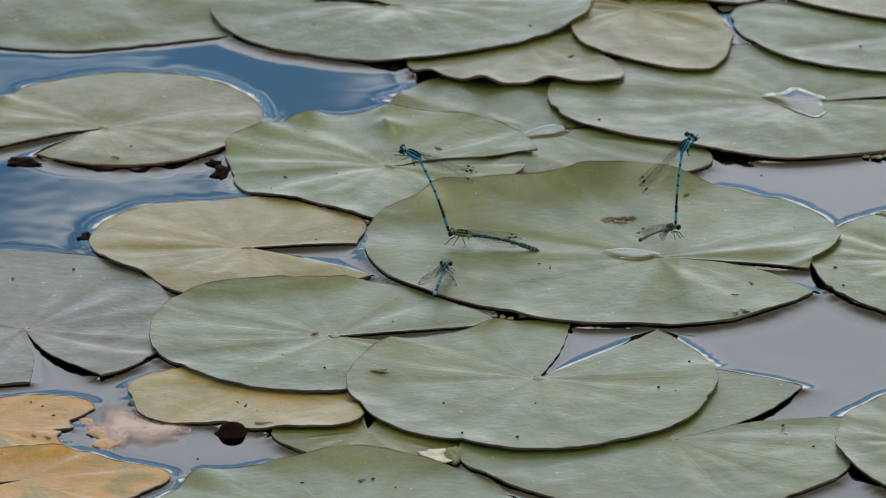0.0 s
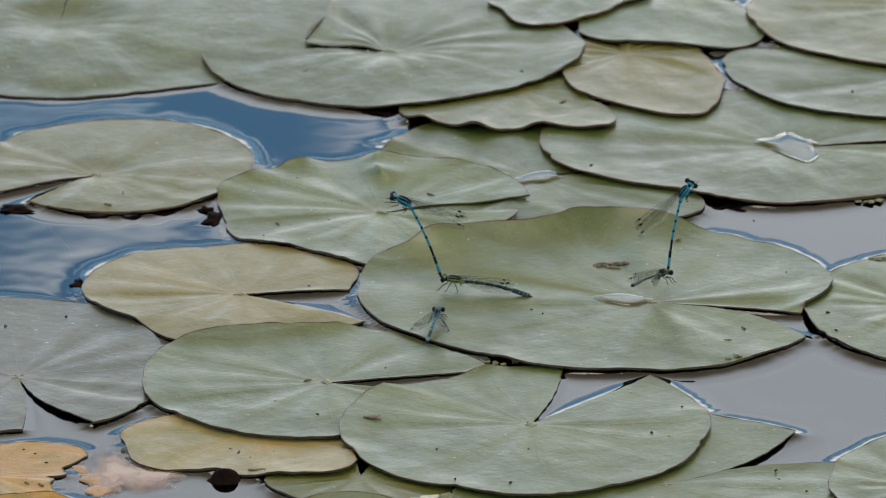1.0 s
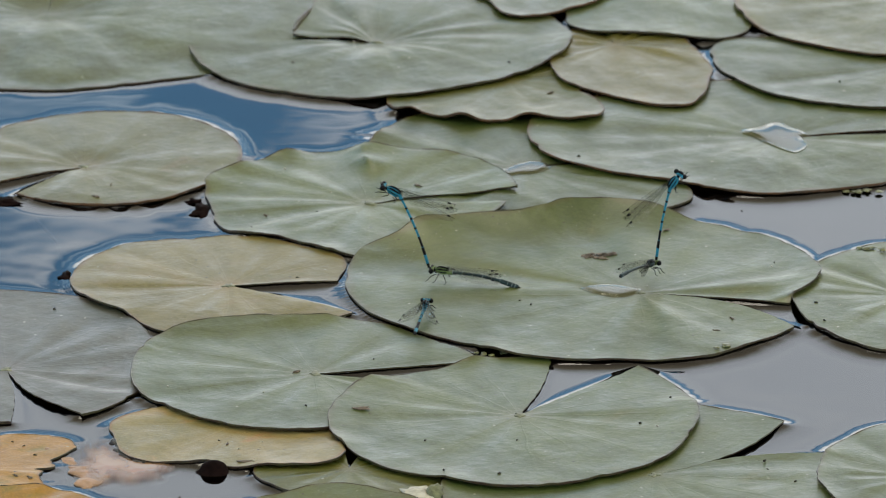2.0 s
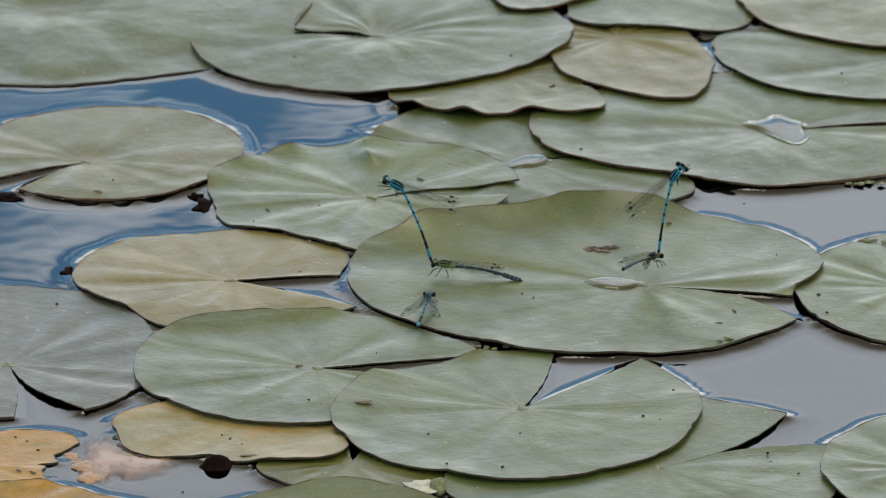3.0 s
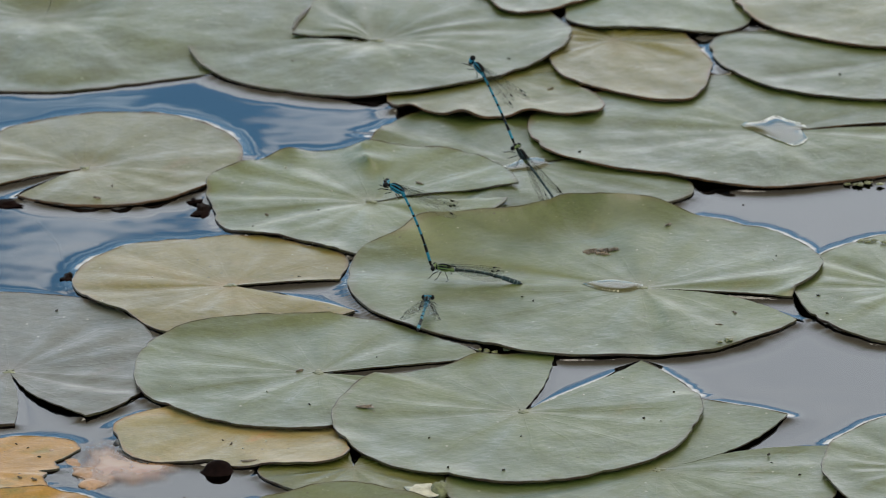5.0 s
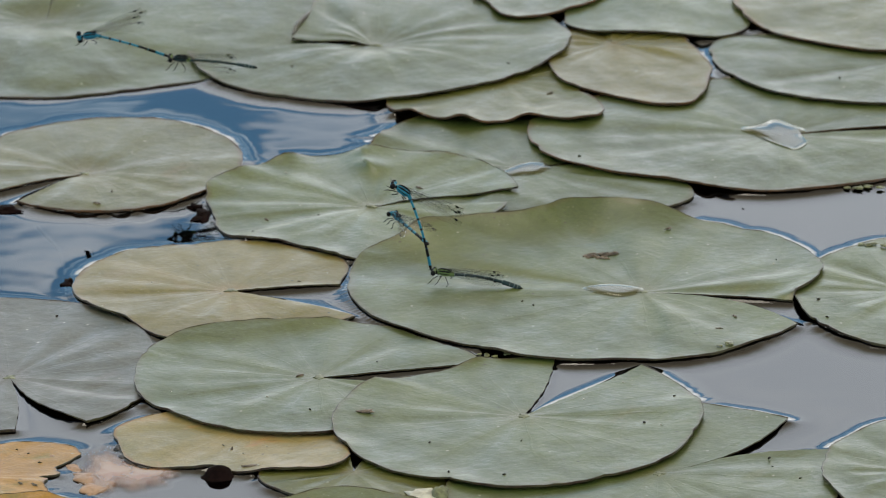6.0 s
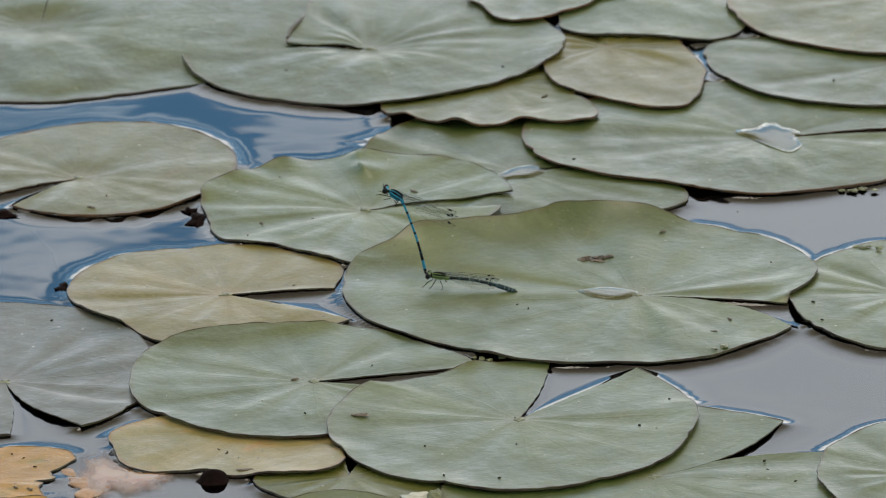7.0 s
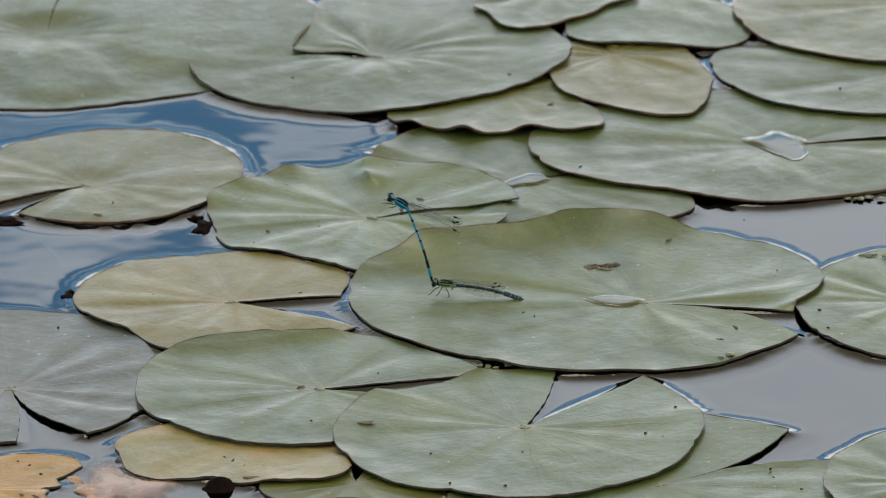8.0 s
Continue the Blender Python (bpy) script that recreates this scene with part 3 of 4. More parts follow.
lily_pad("leftfront", -38.4, -94.5, 13.2, 327.5, (57.5, 8.2, -8.6, 0.8, -1.5, 1.4, -0.8, -0.1, 0.1, 0.1, 1.0, 0.8, 0.3, 0.3, -0.0, 0.4, -0.3), GREEN, "smooth green lily pad with a long slit", fold=0.7, ripple=0.4, bulges=((0.235, 0.12, -7.5),))
lily_pad("midback", -19.7, 87.8, 8.5, 343.7, (56.7, 3.0, -4.4, -0.2, -0.5, 2.8, -0.6, -0.7, 1.1, -2.2, 1.2, -0.8, -0.9, 0.5, 0.7, -0.1, -0.2), GREEN, "green lily pad with a scalloped far edge", curls=((0.0, 0.05, 1.6, 0.3), (0.327, 0.022, 3.2, 0.64), (0.237, 0.020, 3.6, 0.62), (0.15, 0.022, 3.0, 0.64), (0.388, 0.018, 2.2, 0.68)), tilt=(0, -0.4), ripple=0.9, fold=1.2, scallop=0.7, base=1.8, cup=0.0, dimple=(1.2, 0.2))
lily_pad("puddle", 135.1, 160.5, 7.1, 349.1, (72.0, -0.0, -10.8, -1.3, 9.0, 2.0, -1.8, 0.5, 1.9, -0.2, -1.2, -0.1, -0.8, -0.2, 0.6, -0.1, 0.0), DEEP, "large green lily pad holding a rain pool", curls=((0.70, 0.03, 0.9, 0.7), (0.77, 0.04, 0.5, 0.7)), ripple=0.3, fold=1.0, scallop=0.3, base=2.4, lift=-0.4, cup=0.0, dimple=(1.6, 0.3), edge=1.6)
lily_pad("front", 32.8, -136.2, 78.3, 330.2, (63.5, -1.8, -5.0, -1.5, 0.7, 0.5, 0.6, 0.3, 0.7, 0.5, 0.2, 0.2, 0.0, -0.2, -0.0, -0.4, -0.1), GREEN, "round green lily pad with a wedge-shaped cleft", curls=((0.0, 0.035, 0.9, 0.2), (1.0, 0.03, 0.8, 0.7)), ripple=0.15, scallop=0.0, grow=(2.0, 0.2))
lily_pad("rightlow", 167.9, -196.9, 15.9, 335.7, (42.9, 0.9, 3.3, 0.9, -7.4, -0.0, -2.0, -0.1, 0.6, 0.0, 0.2, -0.1, -0.0, -0.3, -0.3, -0.1, -0.0), GREEN, "green lily pad at the water's open corner", curls=((0.50, 0.07, 1.0, 0.6), (0.63, 0.06, 1.4, 0.6)), tilt=(-0.6, -0.6))
lily_pad("right", 173.7, -18.4, 15.3, 336.7, (48.4, 3.2, 2.3, 1.4, -6.4, -1.3, -0.9, -1.6, 1.1, 0.2, 0.1, 0.4, -0.4, -0.4, -0.4, -0.6, -0.2), GREEN, "pale green lily pad beside open water", curls=((0.54, 0.06, 1.7, 0.6), (0.66, 0.05, 0.8, 0.6)), lift=-0.2, ripple=0.15, bulges=((0.60, 0.08, 1.5),), tilt=(-0.6, -0.6))
lily_pad("wavy", 31.9, 231.7, 94.7, 347.8, (40.2, -9.0, -14.4, 0.7, 6.9, 6.8, 5.5, 2.1, 0.1, -5.3, -1.8, 2.1, -4.7, 4.2, 1.3, -1.7, 3.0), OLIVE, "olive lily pad with a strongly wavy brown edge", curls=((0.388, 0.018, 2.6, 0.65), (0.455, 0.018, 4.0, 0.6), (0.528, 0.018, 3.6, 0.6), (0.585, 0.014, 1.8, 0.7)), ripple=0.8, base=1.2, lift=0.6, scar=False, edge=1.9)
lily_pad("straw", 74.7, 270.3, 90.0, 359.6, (35.3, -3.8, -18.4, 6.4, 10.6, -3.4, -4.1, 2.3, 1.3, -2.3, -0.0, 1.0, -0.6, -0.9, 0.6, 0.7, -0.4, -0.4, 0.9, 0.2, -0.4, -0.0, 0.5, -0.1, -0.5, 0.2), STRAW, "straw-tinted lily pad with radiating pleats", fold=1.3, ripple=0.5, scar=False, edge=1.9)
lily_pad("topright", 188.7, 242.7, -0.5, 313.4, (44.6, -13.5, -21.1, 10.0, 1.1, -0.3, -4.9, 3.0, 2.4, -0.6, -2.2, -0.6, 1.8, 0.5, -0.3, -1.2, -0.3), DEEP, "green lily pad overlapping a larger one", scar=False)
lily_pad("top_c", 95.4, 357.7, 92.8, 344.8, (40.5, -1.4, -21.2, -1.0, 15.1, -0.1, -6.1, 2.9, 1.1, -0.7, 2.1, 0.3, -3.0, 0.8, 2.2, -1.2, -0.6), GREEN, "bluish green lily pad among crowded pads", ripple=0.4, scar=False)
lily_pad("topleft", -148.7, 314.2, 84.6, 358.6, (98.1, -9.9, 1.5, 7.3, 1.7, 2.1, -1.4, -1.9, 0.3, 0.7, -0.3, 0.1, 0.2, -0.0, 0.0, 1.0, -0.3), DEEP, "very large green lily pad with a dark hollow", tilt=(0, 1.3), fold=1.9, base=5.0, lift=-3.4, cup=0.0, dimple=(4.2, 0.24), scar=False, scallop=0.6)
lily_pad("top_a", -17.6, 277.4, -171.8, 346.4, (70.1, 5.8, -12.1, 15.9, -9.0, 4.3, 1.8, -5.8, 5.1, -1.3, -0.7, 1.3, -1.8, 0.8, -0.2, -0.5, 0.5), DEEP, "large green lily pad with a pointed tip", fold=1.7, curls=((1.0, 0.03, 2.0, 0.6),), lip=((0.87, 0.985, 0.9),), scallop=0.7, base=3.4, lift=-1.4, cup=0.0, dimple=(2.8, 0.22))
lily_pad("top_d", 197.9, 327.5, -17.9, 331.9, (50.1, -24.6, -15.4, 11.3, -1.3, 6.5, -4.5, 2.2, -2.0, 1.7, -0.3, -0.0, -0.1, -0.3, 0.3, 0.1, 0.5), OLIVE, "yellow-green lily pad at the crowded far side", scar=False, edge=1.9)
lily_pad("top_b", 52.2, 350.8, 94.3, 346.2, (36.4, 0.6, -0.8, -0.3, 5.9, 1.3, -1.9, -2.9, -0.8, 2.6, -0.1, 1.9, 1.4, -0.5, -0.2, -2.9, -1.8), DEEP, "small green lily pad lying on top of others", ripple=0.8, edge=1.9)
lily_pad("centre", 77.4, -13.6, -11.8, 339.1, (80.8, 1.9, -20.2, -1.7, 4.3, -1.9, -3.0, -0.3, -0.7, -1.7, -1.3, 0.2, 0.1, 0.2, -0.4, -1.3, -0.1), GREEN, "largest green lily pad where damselflies rest", fold=1.7, ripple=0.35, grow=(0, 8.0), slime=((0.90, 0.975, 0.7),), folds=((0.484, 0.007, 3.4), (0.40, 0.02, 1.6), (0.60, 0.02, 1.2)), curls=((0.452, 0.016, 5.2, 0.55), (0.42, 0.030, 5.6, 0.62), (0.355, 0.045, 9.2, 0.66), (0.285, 0.030, 4.4, 0.70), (0.15, 0.05, 1.0, 0.82), (0.707, 0.018, 1.6, 0.82), (0.80, 0.03, 0.9, 0.8), (0.86, 0.02, 0.5, 0.8), (0.93, 0.02, 0.9, 0.75)), bulges=((0.38, 0.06, -13.5), (0.22, 0.04, 2.0), (0.468, 0.014, -3.0)))


# ---------------------------------------------------------------- water
def height_on(x, y, under=None):
    """The top of the highest leaf at a place in millimetres, or the water's level."""
    best = 0.0
    for key in ORDER:
        if under is not None and key == under:
            break
        top, on = pad_height(PADS[key], np.array([[x * MM, y * MM]]))
        if on[0]:
            best = max(best, float(top[0]))
    return best


def meniscus(flat):
    """How high the water climbs towards the leaf edges that touch it."""
    high = np.zeros(len(flat))
    cap = np.full(len(flat), 1.0)
    for key in ORDER:
        pad = PADS[key]
        d = flat - pad["centre"]
        near = np.nonzero(np.hypot(d[:, 0], d[:, 1]) < pad["rim"].max() + 0.016)[0]
        if not len(near):
            continue
        edge_x = pad["rim"] * np.cos(pad["start"] + pad["span"] * np.linspace(0, 1, NA))
        edge_y = pad["rim"] * np.sin(pad["start"] + pad["span"] * np.linspace(0, 1, NA))
        turn = np.linspace(0, 1, NA)
        arch = np.abs(np.sin(turn * 46 + 2.6 * wave(turn * 6.28, len(key) + 7, (2, 3, 5))))
        touch = 1 - pad["scallop"] * arch ** 1.5 * np.clip(0.5 + wave(turn * 6.28, len(key) * 3 + 1, (2, 4, 7)), 0, 1)
        under = (pad["z"][:, -1] - 0.5 * MM) * touch
        steps = np.linspace(0.02, 1, 140)
        line_x = np.concatenate([edge_x, edge_x[0] * steps, edge_x[-1] * steps])
        line_y = np.concatenate([edge_y, edge_y[0] * steps, edge_y[-1] * steps])
        grip = np.concatenate([under, np.interp(steps, np.linspace(0, 1, NR + 1) ** 0.8, pad["z"][0]) - 0.5 * MM, np.interp(steps, np.linspace(0, 1, NR + 1) ** 0.8, pad["z"][-1]) - 0.5 * MM])
        for chunk in np.array_split(near, max(1, len(near) // 4000)):
            p = d[chunk]
            dist = (p[:, 0:1] - line_x[None]) ** 2 + (p[:, 1:2] - line_y[None]) ** 2
            which = dist.argmin(1)
            dist = np.sqrt(dist[np.arange(len(chunk)), which])
            rise = grip[which]
            hold = np.clip((2.9 * MM - rise) / (0.9 * MM), 0.12, 1)
            climb = np.minimum(rise, 2.3 * MM) * hold * np.exp(-dist / (2.4 * MM))
            high[chunk] = np.maximum(high[chunk], climb)
            top, on = pad_height(pad, flat[chunk])
            cap[chunk] = np.where(on, np.minimum(cap[chunk], top - 0.5 * MM), cap[chunk])
    return np.minimum(high, cap)


def pond():
    step = 0.8 * MM
    xs = np.arange(-0.205, 0.2051, step)
    ys = np.arange(-0.285, 0.4101, step)
    # rings of wide cells carry the same sheet on to the horizon
    far = np.array([0.03, 0.12, 0.5, 2.0, 8.0, 40.0, 200.0, 900.0])
    gx = np.concatenate([xs[0] - far[::-1], xs, xs[-1] + far])
    gy = np.concatenate([ys[0] - far[::-1], ys, ys[-1] + far])
    X, Y = np.meshgrid(gx, gy, indexing="ij")
    flat = np.stack([X.ravel(), Y.ravel()], 1)
    z = np.zeros(len(flat))
    inner = (np.abs(flat[:, 0]) < 0.204) & (flat[:, 1] > -0.284) & (flat[:, 1] < 0.409)
    z[inner] = meniscus(flat[inner])
    z = z.reshape(X.shape)
    for _ in range(2):
        z[1:-1, 1:-1] = (z[:-2, 1:-1] + z[2:, 1:-1] + z[1:-1, :-2] + z[1:-1, 2:] + 4 * z[1:-1, 1:-1]) / 8
    nx, ny = X.shape
    verts = np.stack([X.ravel(), Y.ravel(), z.ravel()], 1)
    ids = np.arange(nx * ny).reshape(nx, ny)
    faces = np.stack([ids[:-1, :-1], ids[1:, :-1], ids[1:, 1:], ids[:-1, 1:]], 2).reshape(-1, 4)
    made = mesh_object("water", verts, faces.tolist(), [WATER])
    tagged(made, "still dark pond water mirroring blue sky and cloud", "water", kind="structure")
    rough = []
    for i in range(41):
        for j in range(41):
            px, py = (i - 20) / 20, (j - 20) / 20
            px, py = px * abs(px) ** 3 * 1200, py * abs(py) ** 3 * 1200
            rough.append((px, py, -0.35 + 0.06 * noise.noise(Vector((px * 3, py * 3, 0)))))
    quads = [(i * 41 + j, (i + 1) * 41 + j, (i + 1) * 41 + j + 1, i * 41 + j + 1) for i in range(40) for j in range(40)]
    tagged(mesh_object("ground", rough, quads, [MUD]), "dark muddy pond bed under the water", "pond bed", kind="structure")


pond()
# ---------------------------------------------------------------- pools, fragments, crumbs and weed
def pool(corners, label, depth=0.55):
    """A shallow pool that stands in the hollow of a leaf: level, with a soft rim drawn smoothly through a few corners."""
    n = len(corners)
    pts = [Vector(c) for c in reversed(corners)]
    mid = sum(pts, Vector((0, 0))) / n
    line = []
    for i in range(n):
        a, b, c, d = (pts[(i + k) % n] for k in (-1, 0, 1, 2))
        for k in range(8):
            f = k / 8
            line.append(0.5 * (2 * b + (c - a) * f + (2 * a - 5 * b + 4 * c - d) * f * f + (3 * b - a - 3 * c + d) * f ** 3) - mid)
    rings, count = 12, len(line)
    floor = sum(height_on(mid.x + 0.6 * q.x, mid.y + 0.6 * q.y) for q in line[::8]) / n + 0.25 * MM
    verts, faces = [(0, 0, depth * MM)], []
    for r in range(1, rings + 1):
        s = (r / rings) ** 0.6
        for q in line:
            high = floor + depth * (1 - s ** 5) * MM
            leaf = height_on(mid.x + q.x * s, mid.y + q.y * s) + 0.05 * MM
            verts.append((q.x * s * MM, q.y * s * MM, high + (leaf - high) * min(1, max(0, (s - 0.75) / 0.25)) ** 1.5 - floor))
    for j in range(count):
        faces.append((0, 1 + j, 1 + (j + 1) % count))
        for r in range(rings - 1):
            a, b = 1 + r * count + j, 1 + r * count + (j + 1) % count
            faces.append((a, a + count, b + count, b))
    made = mesh_object("pool", verts, faces, [POOL])
    made.location = (mid.x * MM, mid.y * MM, floor)
    tagged(made, label, "pool", group="rain pools on the pads", kind="stuff")


def fragment(cx, cy, z, length, width, turn, seed, mat, label, swell=1.0):
    """A torn piece of rotting leaf: a thin, buckled sheet with a ragged rim."""
    count, rings = 56, 8
    verts, faces = [], []
    for side in (0, 1):
        for r in range(rings + 1):
            s = r / rings
            for j in range(count):
                a = 2 * math.pi * j / count
                d = Vector((math.cos(a), math.sin(a), seed * 2.3))
                reach = 1 + 0.38 * noise.noise(d * 1.3) + 0.20 * noise.noise(d * 4.1) + 0.08 * noise.noise(d * 11)
                px, py = length / 2 * reach * s * d.x, width / 2 * reach * s * d.y
                high = swell * (0.9 * noise.noise(Vector((px * 0.12, py * 0.12, seed))) + 0.35 * noise.noise(Vector((px * 0.5, py * 0.5, seed)))) - 0.5 * s ** 6
                verts.append((px * MM, py * MM, (high - 0.35 * side) * MM))
    n = (rings + 1) * count
    for r in range(rings):
        for j in range(count):
            a, b = r * count + j, r * count + (j + 1) % count
            faces += [(a, a + count, b + count, b), (a + n, b + n, b + count + n, a + count + n)]
    for j in range(count):
        a, b = rings * count + j, rings * count + (j + 1) % count
        faces.append((a, a + n, b + n, b))
    made = mesh_object("leaf_fragment", verts, faces, [mat])
    layer = made.data.uv_layers.new(name="polar")
    for loop in made.data.loops:
        v = made.data.vertices[loop.vertex_index].co
        layer.data[loop.index].uv = (math.atan2(v.y, v.x) / 6.283 + 0.5, 0.9 * (loop.vertex_index % ((rings + 1) * count) // count) / rings)
    made.matrix_world = pose(cx * MM, cy * MM, z * MM, 0, 0, turn)
    tagged(made, label, "leaf fragment", group="rotting leaf fragments")


def build_pools():
    pool(((56.1, -7.8), (61.2, -5.4), (67.1, -4.8), (73.4, -7.2), (78.2, -10.2), (76.3, -14.9), (71.1, -18.4), (66.1, -17.3), (61.1, -14.3)), "clear rain pool in the hollow of a pad")
    pool(((120.8, 166.7), (128.0, 170.7), (134.0, 176.7), (139.6, 170.7), (145.1, 164.8), (143.5, 156.9), (145.0, 147.0), (139.6, 139.2), (132.3, 149.0), (126.3, 158.8)), "clear rain pool in the middle of a pad")
    pool(((28.5, 118.3), (34.1, 126.7), (40.5, 131.2), (45.8, 130.5), (47.8, 124.1), (42.5, 117.0), (36.1, 115.7), (30.8, 113.5)), "clear rain pool between two pads")


def build_fragments():
    fragment(-108.4, -178.2, 0.55, 32, 50, 0, 3, FILM, "pale pinkish rotted leaf film under the water", 0.08)
    fragment(-98.1, -180.9, 0.55, 30, 34, 0, 8, FILM, "soft orange leaf remnant under the water", 0.08)
    fragment(-113.5, -190.5, 0.5, 9, 17, -20, 6, PEACH, "curled brown leaf scrap breaking the water", 0.9)
    fragment(-114.7, -185.1, 0.5, 10, 20, 40, 16, PEACH, "crumpled orange leaf scrap breaking the water", 1.0)
    fragment(-126.6, -166.4, 0.4, 9, 26, 30, 11, PEACH, "torn orange leaf scrap at the waterline", 1.0)
    fragment(-104.0, -159.4, 0.1, 7, 11, 0, 19, BROWN, "soaked brown leaf scrap beside a dying pad", 1.0)


def lump(name, seed, size, mat, label, category, group, rough=1.1):
    v, f = ball((0, 0, size[2] * 0.6), size, 7, 12, rough, seed)
    return tagged(mesh_object(name, v, f, [mat]), label, category, group)


def husk(cx, cy, turn):
    """A crumpled brown scrap made of a few torn flakes."""
    z = height_on(cx, cy)
    v, f = [], []
    rng = random.Random(5)
    for k in range(16):
        c = (rng.uniform(-5.4, 5.4) * MM, rng.uniform(-2.6, 2.6) * MM, rng.uniform(0.2, 0.7) * MM)
        vv, ff = ball(c, (rng.uniform(0.7, 1.9) * MM, rng.uniform(0.6, 1.2) * MM, rng.uniform(0.3, 0.7) * MM), 5, 8, 1.3, k)
        f += [tuple(i + len(v) for i in q) for q in ff]
        v += vv
    made = mesh_object("husk", v, f, [HUSK])
    made.matrix_world = pose(cx * MM, cy * MM, z, 0, 0, turn)
    tagged(made, "crumpled brown husk lying on a green lily pad", "husk")


def build_crumbs():
    kinds = {
        "dark": lump("crumb", 1, (0.55 * MM, 0.36 * MM, 0.36 * MM), CRUMB, "small black crumb lying on a lily pad", "crumb", "crumbs on the pads"),
        "brown": lump("crumb", 2, (1.3 * MM, 0.55 * MM, 0.4 * MM), HUSK, "small brown crumb lying on a lily pad", "crumb", "crumbs on the pads"),
        "pale": lump("crumb", 3, (0.42 * MM, 0.34 * MM, 0.2 * MM), PETAL, "small pale crumb lying on a lily pad", "crumb", "crumbs on the pads"),
        "sliver": lump("sliver", 4, (3.6 * MM, 1.2 * MM, 0.45 * MM), HUSK, "thin brown plant sliver on a lily pad", "sliver", "slivers on the pads"),
    }
    used = set()
    rng = random.Random(8)
    for kind, cx, cy in CRUMBS:
        m = pose(cx * MM, cy * MM, height_on(cx, cy) - 0.05 * MM, 0, 0, rng.uniform(0, 360) if kind != "sliver" else rng.uniform(-15, 15)) @ Matrix.Diagonal((*(rng.uniform(0.6, 1.15) for _ in range(3)), 1))
        if kind in used:
            copy_thing(kinds[kind], m)
        else:
            used.add(kind)
            kinds[kind].matrix_basis = m


CRUMBS = [
    ("dark", 38.4, -26.4),
    ("dark", 34.5, -21.7),
    ("dark", 0.2, -162.7),
    ("dark", 31.8, -161.1),
    ("dark", 74.4, -145.9),
    ("dark", 6.5, -192.6),
    ("dark", 25.3, -194.2),
    ("dark", -41.0, -127.8),
    ("dark", -39.1, 77.4),
    ("dark", 142.6, -45.7),
    ("dark", 58.6, 132.2),
    ("dark", 116.7, -187.3),
    ("dark", 116.0, -179.9),
    ("dark", -70.7, -156.2),
    ("dark", -23.5, -230.7),
    ("dark", -47.2, -233.3),
    ("dark", -50.3, 246.7),
    ("dark", 33.8, 246.7),
    ("dark", 161.0, 219.9),
    ("dark", -132.8, 270.3),
    ("dark", 127.4, 17.7),
    ("dark", -17.7, -80.2),
    ("dark", -129.1, -6.3),
    ("dark", -132.4, -24.0),
    ("dark", -45.8, 5.7),
    ("dark", 134.5, 161.6),
    ("dark", -63.2, 60.6),
    ("dark", 117.9, 79.3),
    ("dark", 140.4, -27.6),
    ("dark", -82.9, -207.4),
    ("dark", 125.6, -199.5),
    ("dark", -137.5, -160.5),
    ("dark", -133.3, -169.2),
    ("dark", -141.6, -156.8),
    ("dark", 85.6, -121.1),
    ("dark", -15.9, -238.5),
    ("brown", -44.8, -92.6),
    ("brown", -67.7, -160.0),
    ("brown", -116.3, 107.1),
    ("brown", -121.5, 93.2),
    ("brown", -153.8, -34.0),
    ("brown", -1.9, 102.7),
    ("brown", 49.1, 212.4),
    ("brown", -58.2, 74.9),
    ("brown", -139.1, -188.9),
    ("brown", -134.2, -191.0),
    ("brown", 110.0, -40.4),
    ("brown", 103.6, -53.2),
    ("brown", -27.3, -230.7),
    ("brown", 89.3, 51.3),
    ("brown", -134.2, 122.5),
    ("pale", 22.0, 60.6),
    ("pale", 80.2, -149.7),
    ("pale", -55.9, -114.5),
    ("pale", -58.4, -179.9),
    ("pale", -55.7, -158.4),
    ("pale", -63.7, -165.4),
    ("pale", 126.2, 13.5),
    ("pale", -89.6, -107.2),
    ("pale", -16.6, -98.8),
    ("pale", 54.2, -121.1),
    ("pale", 68.3, -104.4),
    ("pale", 13.3, -38.7),
    ("pale", 95.9, -41.6),
    ("pale", 148.8, -29.9),
    ("pale", 80.6, -6.3),
    ("pale", -98.9, 5.7),
    ("pale", -116.4, -19.9),
    ("pale", -51.7, 123.8),
    ("pale", -34.5, 98.2),
    ("pale", 87.7, -186.2),
    ("pale", 29.5, -233.3),
    ("pale", 60.0, -223.0),
    ("sliver", -22.3, -133.3),
    ("sliver", -61.5, -178.3),
]


def duckweed(cx, cy, count, seed, spread, mat, label):
    """A little raft of duckweed: each frond a small rounded plate."""
    rng = random.Random(seed)
    holder = new("duckweed")
    holder.location = (cx * MM, cy * MM, max(0.0006, height_on(cx, cy)))
    tagged(holder, label, "duckweed", group="duckweed rafts")
    for k in range(count):
        px = (k - (count - 1) / 2) * spread + rng.uniform(-1.3, 1.3)
        v, f = ball((px * MM, rng.uniform(-1.5, 1.5) * MM, 0.45 * MM), (rng.uniform(0.8, 1.7) * MM, rng.uniform(1.0, 2.1) * MM, rng.uniform(0.16, 0.3) * MM), 6, 12, 1.0, seed + k)
        mesh_object("frond", v, f, [mat], holder)


def stalk(points, radius, label, mat):
    v, f = tube([Vector(p) * MM for p in points], [radius * MM] * len(points), 8)
    tagged(mesh_object("stalk", v, f, [mat]), label, "stalk")


# algae: place, half sizes
ALGAE = [(-156.6, 94.0, 5.0, 4.0, 0.8), (-82.1, 82.5, 3.6, 6.5, 1.0), (-85.2, 93.0, 2.4, 3.0, 0.8), (-129.5, 12.6, 2.2, 4.0, 0.9)]


